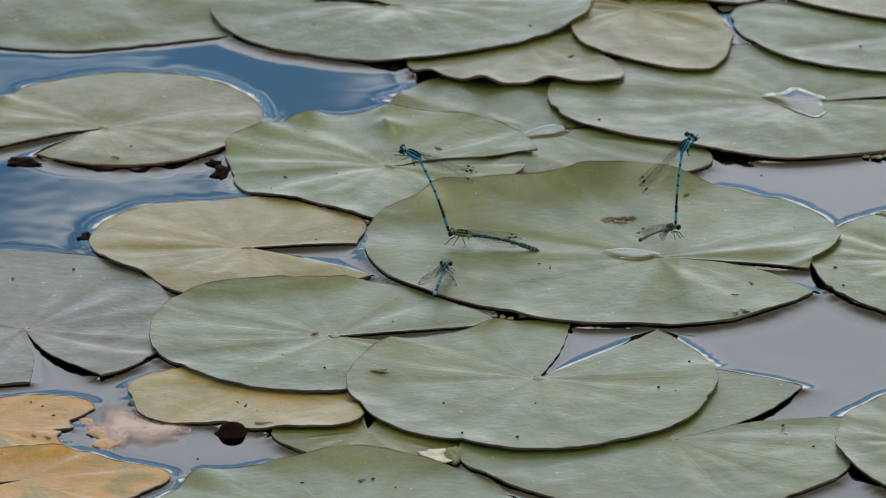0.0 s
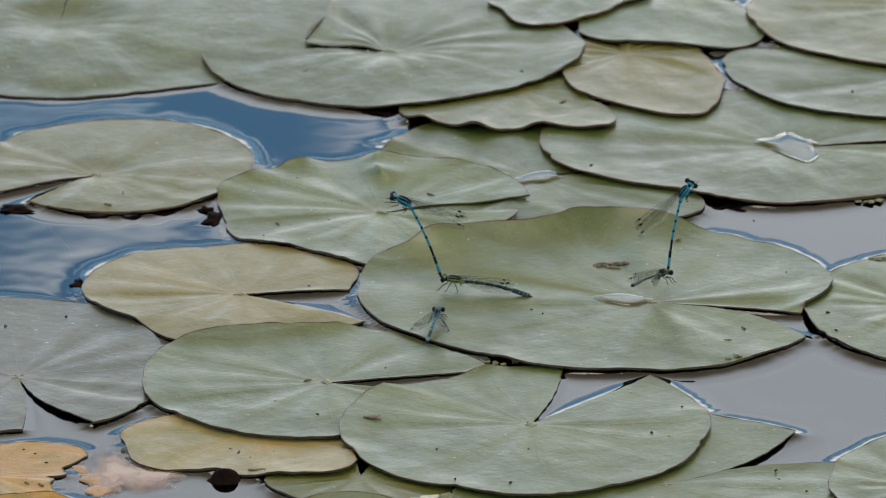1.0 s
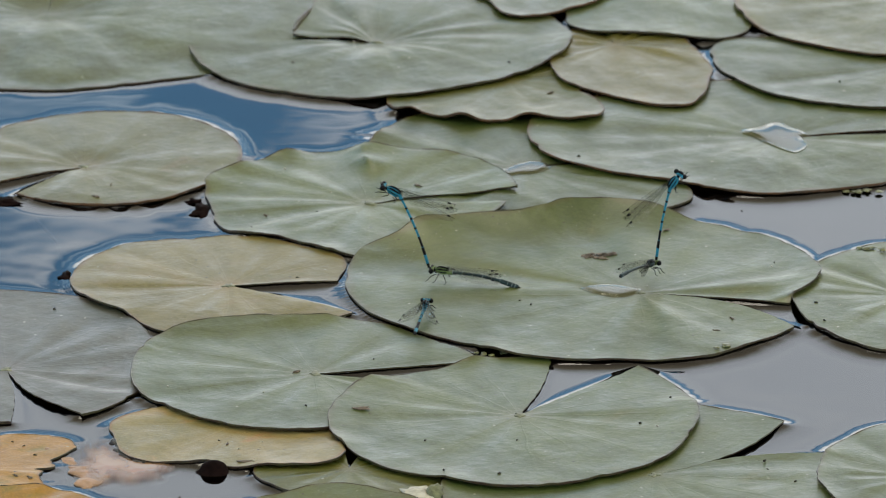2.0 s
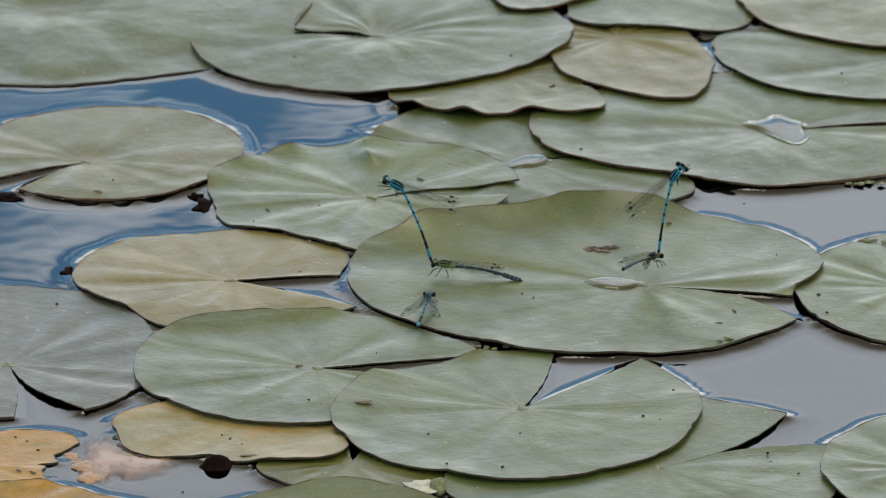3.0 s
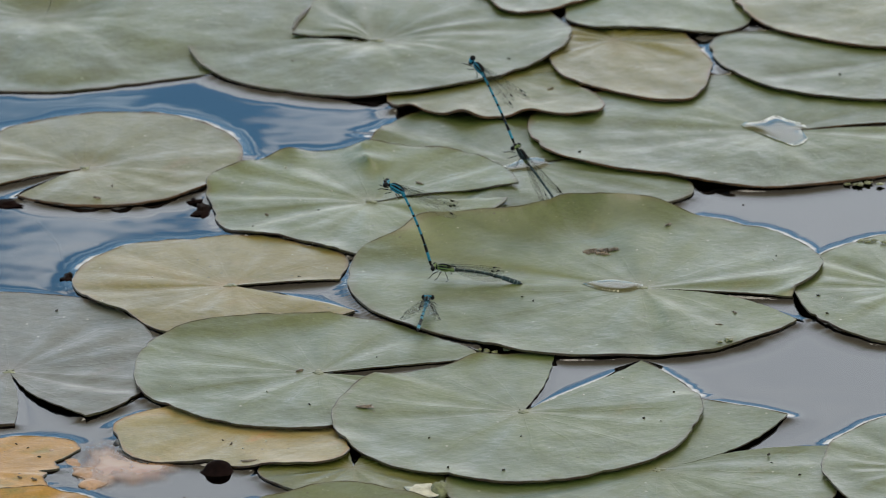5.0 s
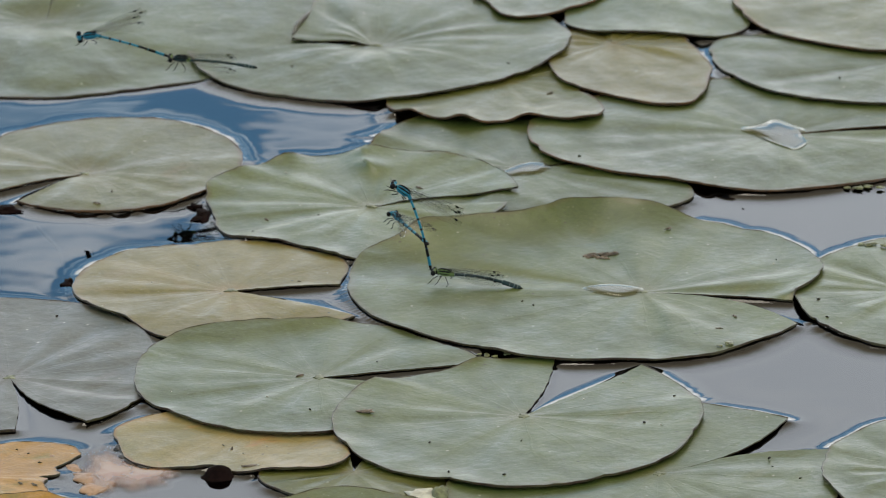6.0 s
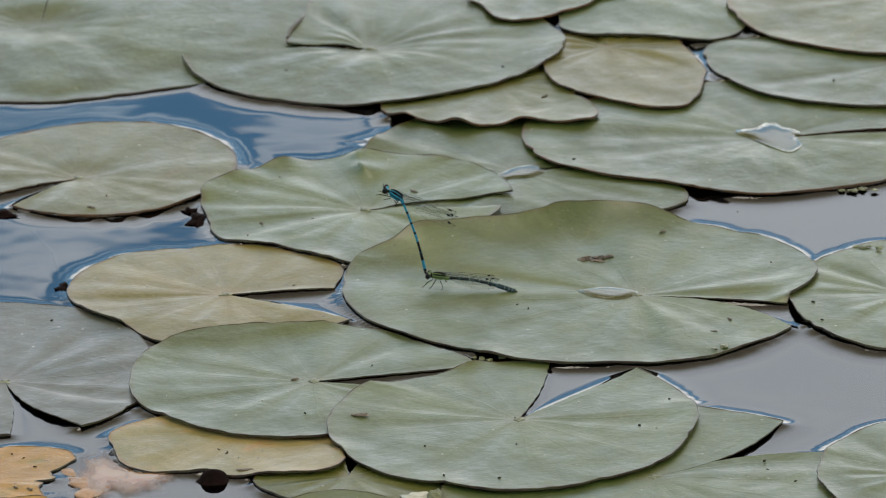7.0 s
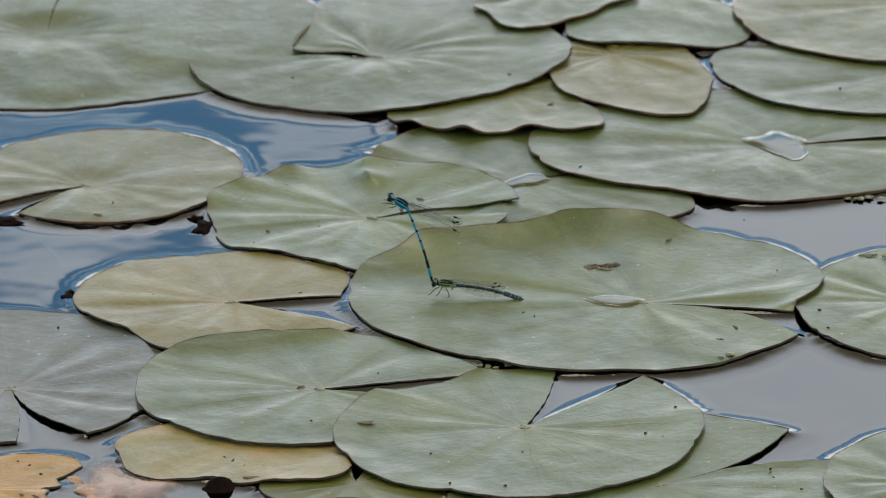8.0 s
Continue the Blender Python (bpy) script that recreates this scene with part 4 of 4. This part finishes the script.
def build_small():
    husk(63.9, 24.8, 5)
    duckweed(22.1, -73.3, 4, 2, 3.2, WEED, "pale green duckweed caught between two pads")
    duckweed(105.6, -71.0, 2, 4, 3.0, WEED, "two duckweed fronds at the edge of a pad")
    duckweed(162.6, 31.6, 4, 6, 3.0, MOSS, "tangle of dark duckweed on the open water")
    duckweed(163.2, 98.7, 5, 7, 2.6, WEED, "duckweed along the shaded edge of a pad")
    stalk([(-144.1, 92.0, -6.0), (-134.7, 59.1, -3.5), (-131.3, 26.2, -1.0)], 0.6, "thin reddish stalk under the water surface", HUSK)
    flake = lump("petal_scrap", 12, (5.2 * MM, 6.0 * MM, 0.9 * MM), PETAL, "pale torn petal scrap wedged between pads", "petal", "scraps between the pads", 0.8)
    flake.location = (-2.3 * MM, -211.8 * MM, height_on(-2.3, -211.8))
    bud = lump("dead_bud", 14, (3.4 * MM, 5.0 * MM, 3.0 * MM), MOSS, "withered dark bud wedged between pads", "bud", "scraps between the pads", 0.6)
    bud.location = (3.6 * MM, -210.2 * MM, height_on(3.6, -210.2))
    for k, (cx, cy, wide, deep, high) in enumerate(ALGAE):
        clump = lump("algae_clump", 31 + k, (wide * MM, deep * MM, high * MM), SOOT, "dark wet algae clump at the edge of a pad", "algae", "algae clumps in the water", 1.3)
        clump.location = (cx * MM, cy * MM, height_on(cx, cy) - 0.3 * high * MM)
    # a dark bud with a flared skirt at the waterline
    profile = ((-1.5, 7.4), (0.1, 6.2), (0.5, 5.3), (1.3, 4.7), (2.4, 4.2), (3.3, 3.4), (3.9, 2.2), (4.2, 0.9), (4.3, 0.05))
    verts, faces = [], []
    for k, (high, wide) in enumerate(profile):
        for j in range(20):
            a = 2 * math.pi * j / 20
            r = wide * (1 + 0.08 * noise.noise(Vector((math.cos(a), math.sin(a), high * 0.5)) * 1.6))
            verts.append((r * math.cos(a) * MM, 0.7 * r * math.sin(a) * MM, high * MM))
    for k in range(len(profile) - 1):
        faces += [(k * 20 + j, k * 20 + (j + 1) % 20, (k + 1) * 20 + (j + 1) % 20, (k + 1) * 20 + j) for j in range(20)]
    knob = mesh_object("rotten_bud", verts, faces, [SOOT])
    knob.location = (-71.8 * MM, -184.0 * MM, 0)
    tagged(knob, "dark rotten bud breaking the water beside a dying pad", "bud", "buds in the water")


build_pools()
build_fragments()
build_crumbs()
build_small()


# ---------------------------------------------------------------- damselflies
def wing_mesh(length, width):
    """Outline of one wing along +x, narrow at the root: membrane and a lattice of veins."""
    count = 26
    def edges(s):
        swell = math.sin(math.pi * min(1, s ** 0.8) * 0.93 + 0.1) ** 0.8
        return 0.10 * width * swell + 0.02 * width, -0.9 * width * swell * (0.25 + 0.75 * s ** 0.7) - 0.03 * width
    verts, faces = [], []
    for k in range(count):
        s = k / (count - 1)
        a, b = edges(s)
        camber = 0.03 * width * math.sin(3.1 * s)
        for high in (0.012 * MM, -0.012 * MM):
            verts += [(length * s, a, high), (length * s, (a + b) / 2, camber + high), (length * s, b, high)]
    for k in range(count - 1):
        for j in range(2):
            a = k * 6 + j
            faces += [(a, a + 1, a + 7, a + 6), (a + 3, a + 9, a + 10, a + 4)]
    strips_v, strips_f = [], []
    def strip(points, half):
        first = len(strips_v)
        for k, p in enumerate(points):
            q = points[min(k + 1, len(points) - 1)]
            o = points[max(k - 1, 0)]
            d = Vector((q[0] - o[0], q[1] - o[1], 0)).normalized()
            n = Vector((-d.y, d.x, 0)) * half
            strips_v.extend([Vector((*p, 0.02 * MM)) + n, Vector((*p, 0.035 * MM)), Vector((*p, 0.02 * MM)) - n, Vector((*p, -0.03 * MM))])
        for k in range(len(points) - 1):
            for j in range(4):
                a, b = first + k * 4 + j, first + k * 4 + (j + 1) % 4
                strips_f.append((a, b, b + 4, a + 4))
    for share, half in ((0.0, 0.046), (0.16, 0.027), (0.34, 0.019), (0.52, 0.013), (0.7, 0.013), (0.86, 0.011), (1.0, 0.018)):
        line = []
        for k in range(count):
            s = k / (count - 1)
            a, b = edges(s)
            line.append((length * s, a + (b - a) * share))
        strip(line, half * MM)
    for k in range(3, 40, 3):
        s = k / 41
        a, b = edges(s)
        strip([(length * s, a), (length * (s - 0.012), (a + b) / 2), (length * (s - 0.02), b)], 0.008 * MM)
    s0, s1 = 0.87, 0.92
    a0, a1 = edges(s0)[0], edges(s1)[0]
    spot_v, spot_f = [], []
    for high in (0.05 * MM, -0.05 * MM):
        spot_v += [(length * s0, a0, high), (length * s1, a1, high), (length * s1, a1 - 0.13 * width, high), (length * s0, a0 - 0.13 * width, high)]
    spot_f = [(0, 3, 2, 1), (4, 5, 6, 7), (0, 1, 5, 4), (1, 2, 6, 5), (2, 3, 7, 6), (3, 0, 4, 7)]
    return (verts, faces), (strips_v, strips_f), (spot_v, spot_f)


def damselfly(label, male=True, origin=0.0, droop=0.0, bow=0.0, nod=0.0, sweep=20.0, spread=6.0, rise=12.0, stand=True, size=1.0, dull=False, twist=0.0, stout=1.0):
    """A damselfly along +x with its back to +z. origin: the place on the body, in millimetres from the tail's end, that is its own origin.
    droop bends the abdomen down, bow arches it, nod tips thorax and head down; sweep, spread and rise place the wings."""
    thing = new("damselfly")
    tagged(thing, label, "damselfly", group="damselflies")
    k = size * MM
    def along(x):
        q = x / 26.0
        return Vector(((x - origin) * k, 0, (-droop * (1 - q) ** 2 + bow * math.sin(math.pi * q)) * k))
    # abdomen: ten ring segments, each with its dark band
    cuts = [0.0, 1.0, 2.2, 3.8, 6.6, 9.8, 13.2, 16.8, 20.6, 24.2, 26.0]
    for s in range(10):
        a, b = cuts[s], cuts[s + 1]
        fat = 0.58 if s in (0, 1, 2, 3) else 0.47
        fat = 0.72 if s == 9 else fat
        fat = (fat if male or s > 3 else 0.72) * stout
        if male:
            main = BLACK if s in (0, 3, 4) else BLUE
        else:
            main = BRONZE if s not in (9,) else LIME
        xs = [a, a + 0.12 * (b - a), (a + b) / 2, b - 0.12 * (b - a), b]
        v, f = tube([along(q) for q in xs], [fat * 0.90 * k, fat * k, fat * 0.93 * k, fat * k, fat * 0.90 * k], 10)
        part = mesh_object("abdomen_segment", v, f, [main], thing, "dark abdomen segment" if main in (BLACK, BRONZE) else "blue abdomen segment")
        if male and main == BLUE and s > 2:
            xs = [a + 0.02, a + 0.2 * (b - a)]
            v, f = tube([along(q) for q in xs], [fat * 1.05 * k, fat * 1.04 * k], 10)
            mesh_object("dark_band", v, f, [BLACK], part, "black ring round the segment")
        elif s > 0:
            v, f = tube([along(a - 0.12), along(a + 0.14)], [fat * 1.03 * k, fat * 1.03 * k], 10)
            mesh_object("joint_ring", v, f, [BLUE if male else PALE], part, "pale ring between the segments")
    v, f = tube([along(0.4), along(-0.5), along(-1.1)], [0.34 * k, 0.42 * k, 0.12 * k], 6)
    mesh_object("clasper", v, f, [BLACK], thing, "short dark tail claspers")
    # thorax and head hang on a hinge at the end of the abdomen
    hinge = Matrix.Translation(along(25.6)) @ pose(0, 0, 0, 0, nod, 0)
    def put(name, shape, mat, parent=thing, text=""):
        v, f = shape
        made = mesh_object(name, [hinge @ Vector(p) for p in v], f, [mat], parent, text)
        return made
    tx = 2.5 * k
    thorax = put("thorax", ball((tx, 0, 0.25 * k), (2.9 * k, 1.12 * k, 1.36 * k), 10, 16, 0.10, 2), TEAL if male else BRONZE if dull else LIME, text="blue thorax" if male else "dark green thorax")
    for side in (-1, 1):
        line = [Vector((tx + q * k, side * (0.88 + 0.14 * math.cos(q * 0.5)) * k * math.sqrt(max(0.05, 1 - (q / 3.05) ** 2)), (0.86 * math.sqrt(max(0.05, 1 - (q / 3.0) ** 2)) + 0.25) * k)) for q in (-2.2, -1.4, -0.5, 0.5, 1.4, 2.2)]
        put("shoulder_stripe", tube(line, [0.12 * k, 0.30 * k, 0.24 * k, 0.34 * k, 0.26 * k, 0.14 * k], 6), BLACK, thorax, "black shoulder stripe")
        line = [Vector((tx + q * k, side * 1.19 * k * math.sqrt(max(0.05, 1 - (q / 3.0) ** 2)), 0.1 * k)) for q in (-2.0, -1.0, 0.0, 1.0, 1.9)]
        put("side_stripe", tube(line, [0.08 * k, 0.16 * k, 0.18 * k, 0.15 * k, 0.08 * k], 6), BLACK, thorax, "black side stripe")
    ridge = [Vector((tx + q * k, 0, (1.53 * math.sqrt(max(0.02, 1 - (q / 2.9) ** 2)) + 0.25) * k)) for q in (-2.4, -1.4, -0.4, 0.6, 1.5, 2.3)]
    put("back_stripe", tube(ridge, [0.2 * k, 0.42 * k, 0.5 * k, 0.5 * k, 0.4 * k, 0.2 * k], 6, 0.5), BLACK, thorax, "black stripe along the back")
    put("neck", tube([(tx + 2.4 * k, 0, 0.1 * k), (tx + 3.6 * k, 0, 0.1 * k)], [0.65 * k, 0.55 * k], 8), BLACK, thing)
    hx = tx + 3.9 * k
    hinge = hinge @ pose(0, 0, 0, twist, 0, 0)
    head = put("head", ball((hx, 0, 0.1 * k), (0.95 * k, 1.35 * k, 0.95 * k), 8, 12, 0.05, 1), BLUE if male else LIME, text="blue and black head" if male else "green and black head")
    put("face", ball((hx + 0.35 * k, 0, 0.5 * k), (0.75 * k, 1.1 * k, 0.55 * k), 6, 10), BLACK, head)
    for side in (-1, 1):
        put("eye", ball((hx - 0.05 * k, side * 1.62 * k, 0.2 * k), (0.92 * k, 0.92 * k, 1.0 * k), 8, 12), BLACK, head, "round dark compound eye")
        put("eye_spot", ball((hx - 0.45 * k, side * 1.0 * k, 0.85 * k), (0.42 * k, 0.60 * k, 0.34 * k), 5, 8), BLUE if male else LIME, head)
        put("antenna", tube([(hx + 0.8 * k, side * 0.5 * k, 0.6 * k), (hx + 1.6 * k, side * 0.8 * k, 1.0 * k)], [0.08 * k, 0.05 * k], 5), BLACK, head)
    hinge = hinge @ pose(0, 0, 0, -twist, 0, 0)
    # legs
    for side in (-1, 1):
        for j, (root, knee, foot) in enumerate(((2.2, 3.6, 4.6), (0.9, 1.3, 1.9), (-0.5, -1.5, -2.3))):
            low = -3.5 if stand else -2.4
            out = 3.0 if stand else 1.4
            pts = [Vector((tx + root * k, side * 0.6 * k, -1.2 * k)), Vector((tx + knee * k, side * out * 0.75 * k, -1.6 * k)), Vector((tx + foot * k, side * out * k, low * 0.85 * k)), Vector((tx + (foot + 0.7) * k, side * (out + 0.5) * k, low * k))]
            put("leg", tube(pts, [0.17 * k, 0.15 * k, 0.12 * k, 0.08 * k], 6), BLACK, thing, "thin black spiny leg")
    # wings, two a side, rooted on the back of the thorax
    sheet, lattice, spot = wing_mesh(20.5 * k, 4.3 * k)
    for side in (-1, 1):
        for pair in (0, 1):
            root = Matrix.Translation((tx + (0.3 - 1.4 * pair) * k, side * 0.35 * k, 1.5 * k))
            turn = pose(0, 0, 0, 0, 0, 180 - side * (spread + 4 * pair)) @ pose(0, 0, 0, 0, -(rise + sweep - 5 * pair), 0) @ pose(0, 0, 0, 90 + side * (90 - min(88, spread)) * (1 if spread > 15 else 0), 0, 0)
            at = hinge @ root @ turn
            wing = mesh_object("wing", [at @ Vector(p) for p in sheet[0]], sheet[1], [WING], thing, "clear glassy wing")
            mesh_object("wing_lattice", [at @ Vector(p) for p in lattice[0]], lattice[1], [VEIN], wing, "fine dark vein lattice", False)
            mesh_object("wing_spot", [at @ Vector(p) for p in spot[0]], spot[1], [BLACK], wing, "dark spot at the wing tip", False)
    return thing


def aim(at, ahead, back):
    """The pose of a damselfly at a place in millimetres, with its head towards ahead and its back towards back."""
    x = Vector(ahead).normalized()
    z = Vector(back)
    z = (z - x * z.dot(x)).normalized()
    y = z.cross(x)
    m = Matrix((x, y, z)).transposed().to_4x4()
    m.translation = Vector(at) * MM
    return m


male_one = damselfly("bright blue male damselfly clasping a female by the neck", True, -0.6, 0.0, 0.7, 40.0, 8.0, 6.0, 4.0, False, size=1.11, stout=0.88)
female_one = damselfly("green and bronze female damselfly resting on a lily pad", False, 33.0, 1.6, 0.9, 0.0, 1.0, 4.0, 2.0, stout=1.25)
male_two = damselfly("blue male damselfly upright above its mate", True, -0.6, 0.0, 0.5, 24.0, 12.0, 7.0, 6.0, False, size=1.06, twist=75.0, stout=0.9)
female_two = damselfly("dark female damselfly held by a male in tandem", False, 33.0, 0.6, 0.5, 0.0, 0.0, 9.0, 1.0, dull=True)
male_three = damselfly("small blue male damselfly with half-open wings", True, 0.0, 0.0, 0.0, 0.0, 2.0, 17.0, 2.0, size=0.94, stout=1.2)
male_four = damselfly("blue male damselfly in flight over the pads", True, 0.0, 0.0, 0.0, 0.0, 8.0, 55.0, 18.0, stand=False)


def cloud(half, high, seed):
    """A far, thin bank of cloud, half metres to each side, as one billowing sheet."""
    nx, nz = 49, 17
    verts, faces, reach = [], [], []
    for i in range(nx):
        for j in range(nz):
            a, c = 2 * i / (nx - 1) - 1, 2 * j / (nz - 1) - 1
            verts.append((half * a, 2.5 * noise.noise(Vector((3 * a, seed, 2 * c))), high * c))
            reach.append(a * a + c * c)
    for i in range(nx - 1):
        for j in range(nz - 1):
            q = i * nz + j
            faces.append((q, q + nz, q + nz + 1, q + 1))
    made = mesh_object("cloud", verts, faces, [CLOUD])
    layer = made.data.uv_layers.new(name="reach")
    for loop in made.data.loops:
        layer.data[loop.index].uv = (reach[loop.vertex_index], 0)
    tagged(made, "thin white cloud drifting across the blue sky", "cloud", group="drifting clouds", kind="stuff")
    return made


low_cloud = cloud(19.0, 4.6, 2.0)
high_cloud = cloud(17.0, 4.2, 5.0)


def motions():
    neck = Vector((2.0, -2.9, 7.5))
    walk(female_one, [(0.0, aim(neck, (-30.1, 7.0, 2.6), (0.1, -0.1, 1))), (8.0, aim(neck, (-30.1, 7.0, 2.6), (0.1, -0.1, 1)))])
    rows = [(0.0, -16.6, 31.7), (1.0, -17.1, 31.2), (1.5, -16.2, 31.4), (3.5, -16.2, 31.9), (4.5, -16.1, 31.5), (5.8, -13.3, 33.4), (6.5, -12.6, 33.8), (7.0, -13.7, 33.0), (8.0, -14.2, 32.7)]
    walk(male_one, [(t, aim(neck + Vector((0, 0, 0.9)), (0.994 * x + 0.11 * z, 0, 0.994 * z - 0.11 * x), (1, -0.15, 0.4))) for t, x, z in rows])
    # the second pair: rests, then lifts off and flies away low over the water
    perch = [(0.0, 4.9, 35.8), (1.0, 7.8, 34.4), (1.5, 9.1, 34.1), (2.0, 8.3, 34.6), (3.5, 8.1, 34.3), (4.0, 7.8, 33.8), (4.5, 7.6, 34.5)]
    at = (84.0, 2.6, 7.6)
    his = [(t, aim((84.0, 2.6, 8.5), (0.998 * x - 0.06 * z, 0, z), (-1, -0.1, 0.2))) for t, x, z in perch]
    hers = [(t, aim(at, (13.5, 29.5, -6.2), (0, 0, 1))) for t in (0.0, 2.0, 4.5)]
    flight = [
        (4.6, (83.0, 12.0, 9.0), (4.5, 0, 35.4), (-13.2, -8.0, -10.0)),
        (4.7, (66.0, 54.5, 14.3), (-0.6, 0, 33.0), (-3.3, -14.0, -17.1)),
        (5.1, (28.0, 80.0, 28.0), (-18.0, 6.0, 28.0), (16.0, -12.0, -18.0)),
        (5.5, (-12.0, 98.0, 37.0), (-30.0, 3.0, 15.0), (28.0, -4.0, -6.0)),
        (5.8, (-50.8, 116.0, 38.4), (-34.5, 0, 8.7), (30.9, 0, -1.1)),
        (5.9, (-67.7, 135.7, 37.4), (-35.1, 0, 8.5), (32.8, 0, -0.4)),
        (6.0, (-95.8, 162.6, 35.4), (-33.8, 0, 11.0), (33.0, 0, -3.8)),
        (6.1, (-106.4, 175.5, 36.9), (-32.4, 0, 11.9), (33.1, 0, -3.2)),
        (6.2, (-110.0, 189.4, 48.0), (-32.7, 0, 11.5), (32.6, 0, -3.2)),
        (6.3, (-136.0, 199.3, 51.2), (-32.0, 0, 9.7), (32.2, 0, -4.1)),
        (6.45, (-270.0, 240.0, 62.0), (-32.0, 0, 9.7), (32.2, 0, -4.1)),
        (6.8, (-640.0, 340.0, 95.0), (-32.0, 0, 9.7), (32.2, 0, -4.1)),
        (8.0, (-1800.0, 660.0, 200.0), (-32.0, 0, 9.7), (32.2, 0, -4.1)),
    ]
    his += [(t, aim(Vector(p) + Vector((0, 0, 0.9)), a, (-0.3 if t < 5 else 0.3, -0.2, 1 if t > 5 else 0.3))) for t, p, a, b in flight]
    hers += [(t, aim(p, -Vector(b), (0.1, -0.2, 1))) for t, p, a, b in flight]
    walk(male_two, his)
    walk(female_two, hers)
    # the lone male: rests at the pad's edge, then darts off
    lone = [
        (0.0, (-3.2, -63.7, 5.4), (3.8, 26.2, 1.2)), (4.0, (-3.2, -63.7, 5.4), (3.8, 26.2, 1.2)),
        (5.8, (-2.9, -62.5, 5.4), (3.2, 27.0, 1.4)), (5.9, (-0.7, -62.0, 7.5), (1.2, 29.0, 2.0)),
        (6.0, (1.0, 2.9, 16.0), (-11.6, 25.0, 2.0)), (6.1, (-25.7, 54.0, 23.0), (-13.0, 29.8, 1.0)),
        (6.2, (-65.4, 118.8, 36.0), (-16.5, 38.3, 1.0)), (6.3, (-92.0, 173.7, 50.0), (-18.2, 41.5, 1.0)),
        (6.45, (-250.0, 330.0, 95.0), (-18.2, 41.5, 1.0)), (6.8, (-640.0, 720.0, 190.0), (-18.2, 41.5, 1.0)), (8.0, (-1900.0, 2000.0, 420.0), (-18.2, 41.5, 1.0)),
    ]
    walk(male_three, [(t, aim(p, a, (0, -0.05, 1))) for t, p, a in lone])
    # a fourth one crosses the far corner
    cross = [
        (0.0, (-150.0, 900.0, 120.0), (30.0, -14.0, 0)), (6.8, (-20.0, 380.0, 70.0), (34.0, -10.0, 0)), (7.0, (45.0, 265.0, 46.0), (34.0, -5.0, 0)),
        (7.1, (75.4, 208.9, 34.0), (34.3, 7.3, 0)), (7.2, (100.4, 154.5, 34.0), (34.4, 14.6, 0)), (7.3, (119.0, 166.9, 34.0), (34.4, -0.9, 0)),
        (7.4, (147.4, 159.6, 34.0), (29.9, 18.4, 0)), (7.5, (159.5, 183.4, 34.0), (34.6, 17.6, 0)), (7.6, (160.5, 167.6, 34.0), (34.0, -0.3, 0)),
        (7.8, (220.0, 175.0, 38.0), (34.0, 4.0, 0)), (8.0, (330.0, 195.0, 50.0), (34.0, 4.0, 0)),
    ]
    walk(male_four, [(t, aim(p, a, (0, 0, 1))) for t, p, a in cross])
    # thin cloud drifts west over the blue
    walk(low_cloud, [(0.0, pose(3.0, 800.0, 275.0)), (8.0, pose(-10.0, 800.0, 275.4))])
    walk(high_cloud, [(0.0, pose(-24.0, 800.0, 286.5)), (8.0, pose(-35.0, 800.0, 286.5))])


motions()
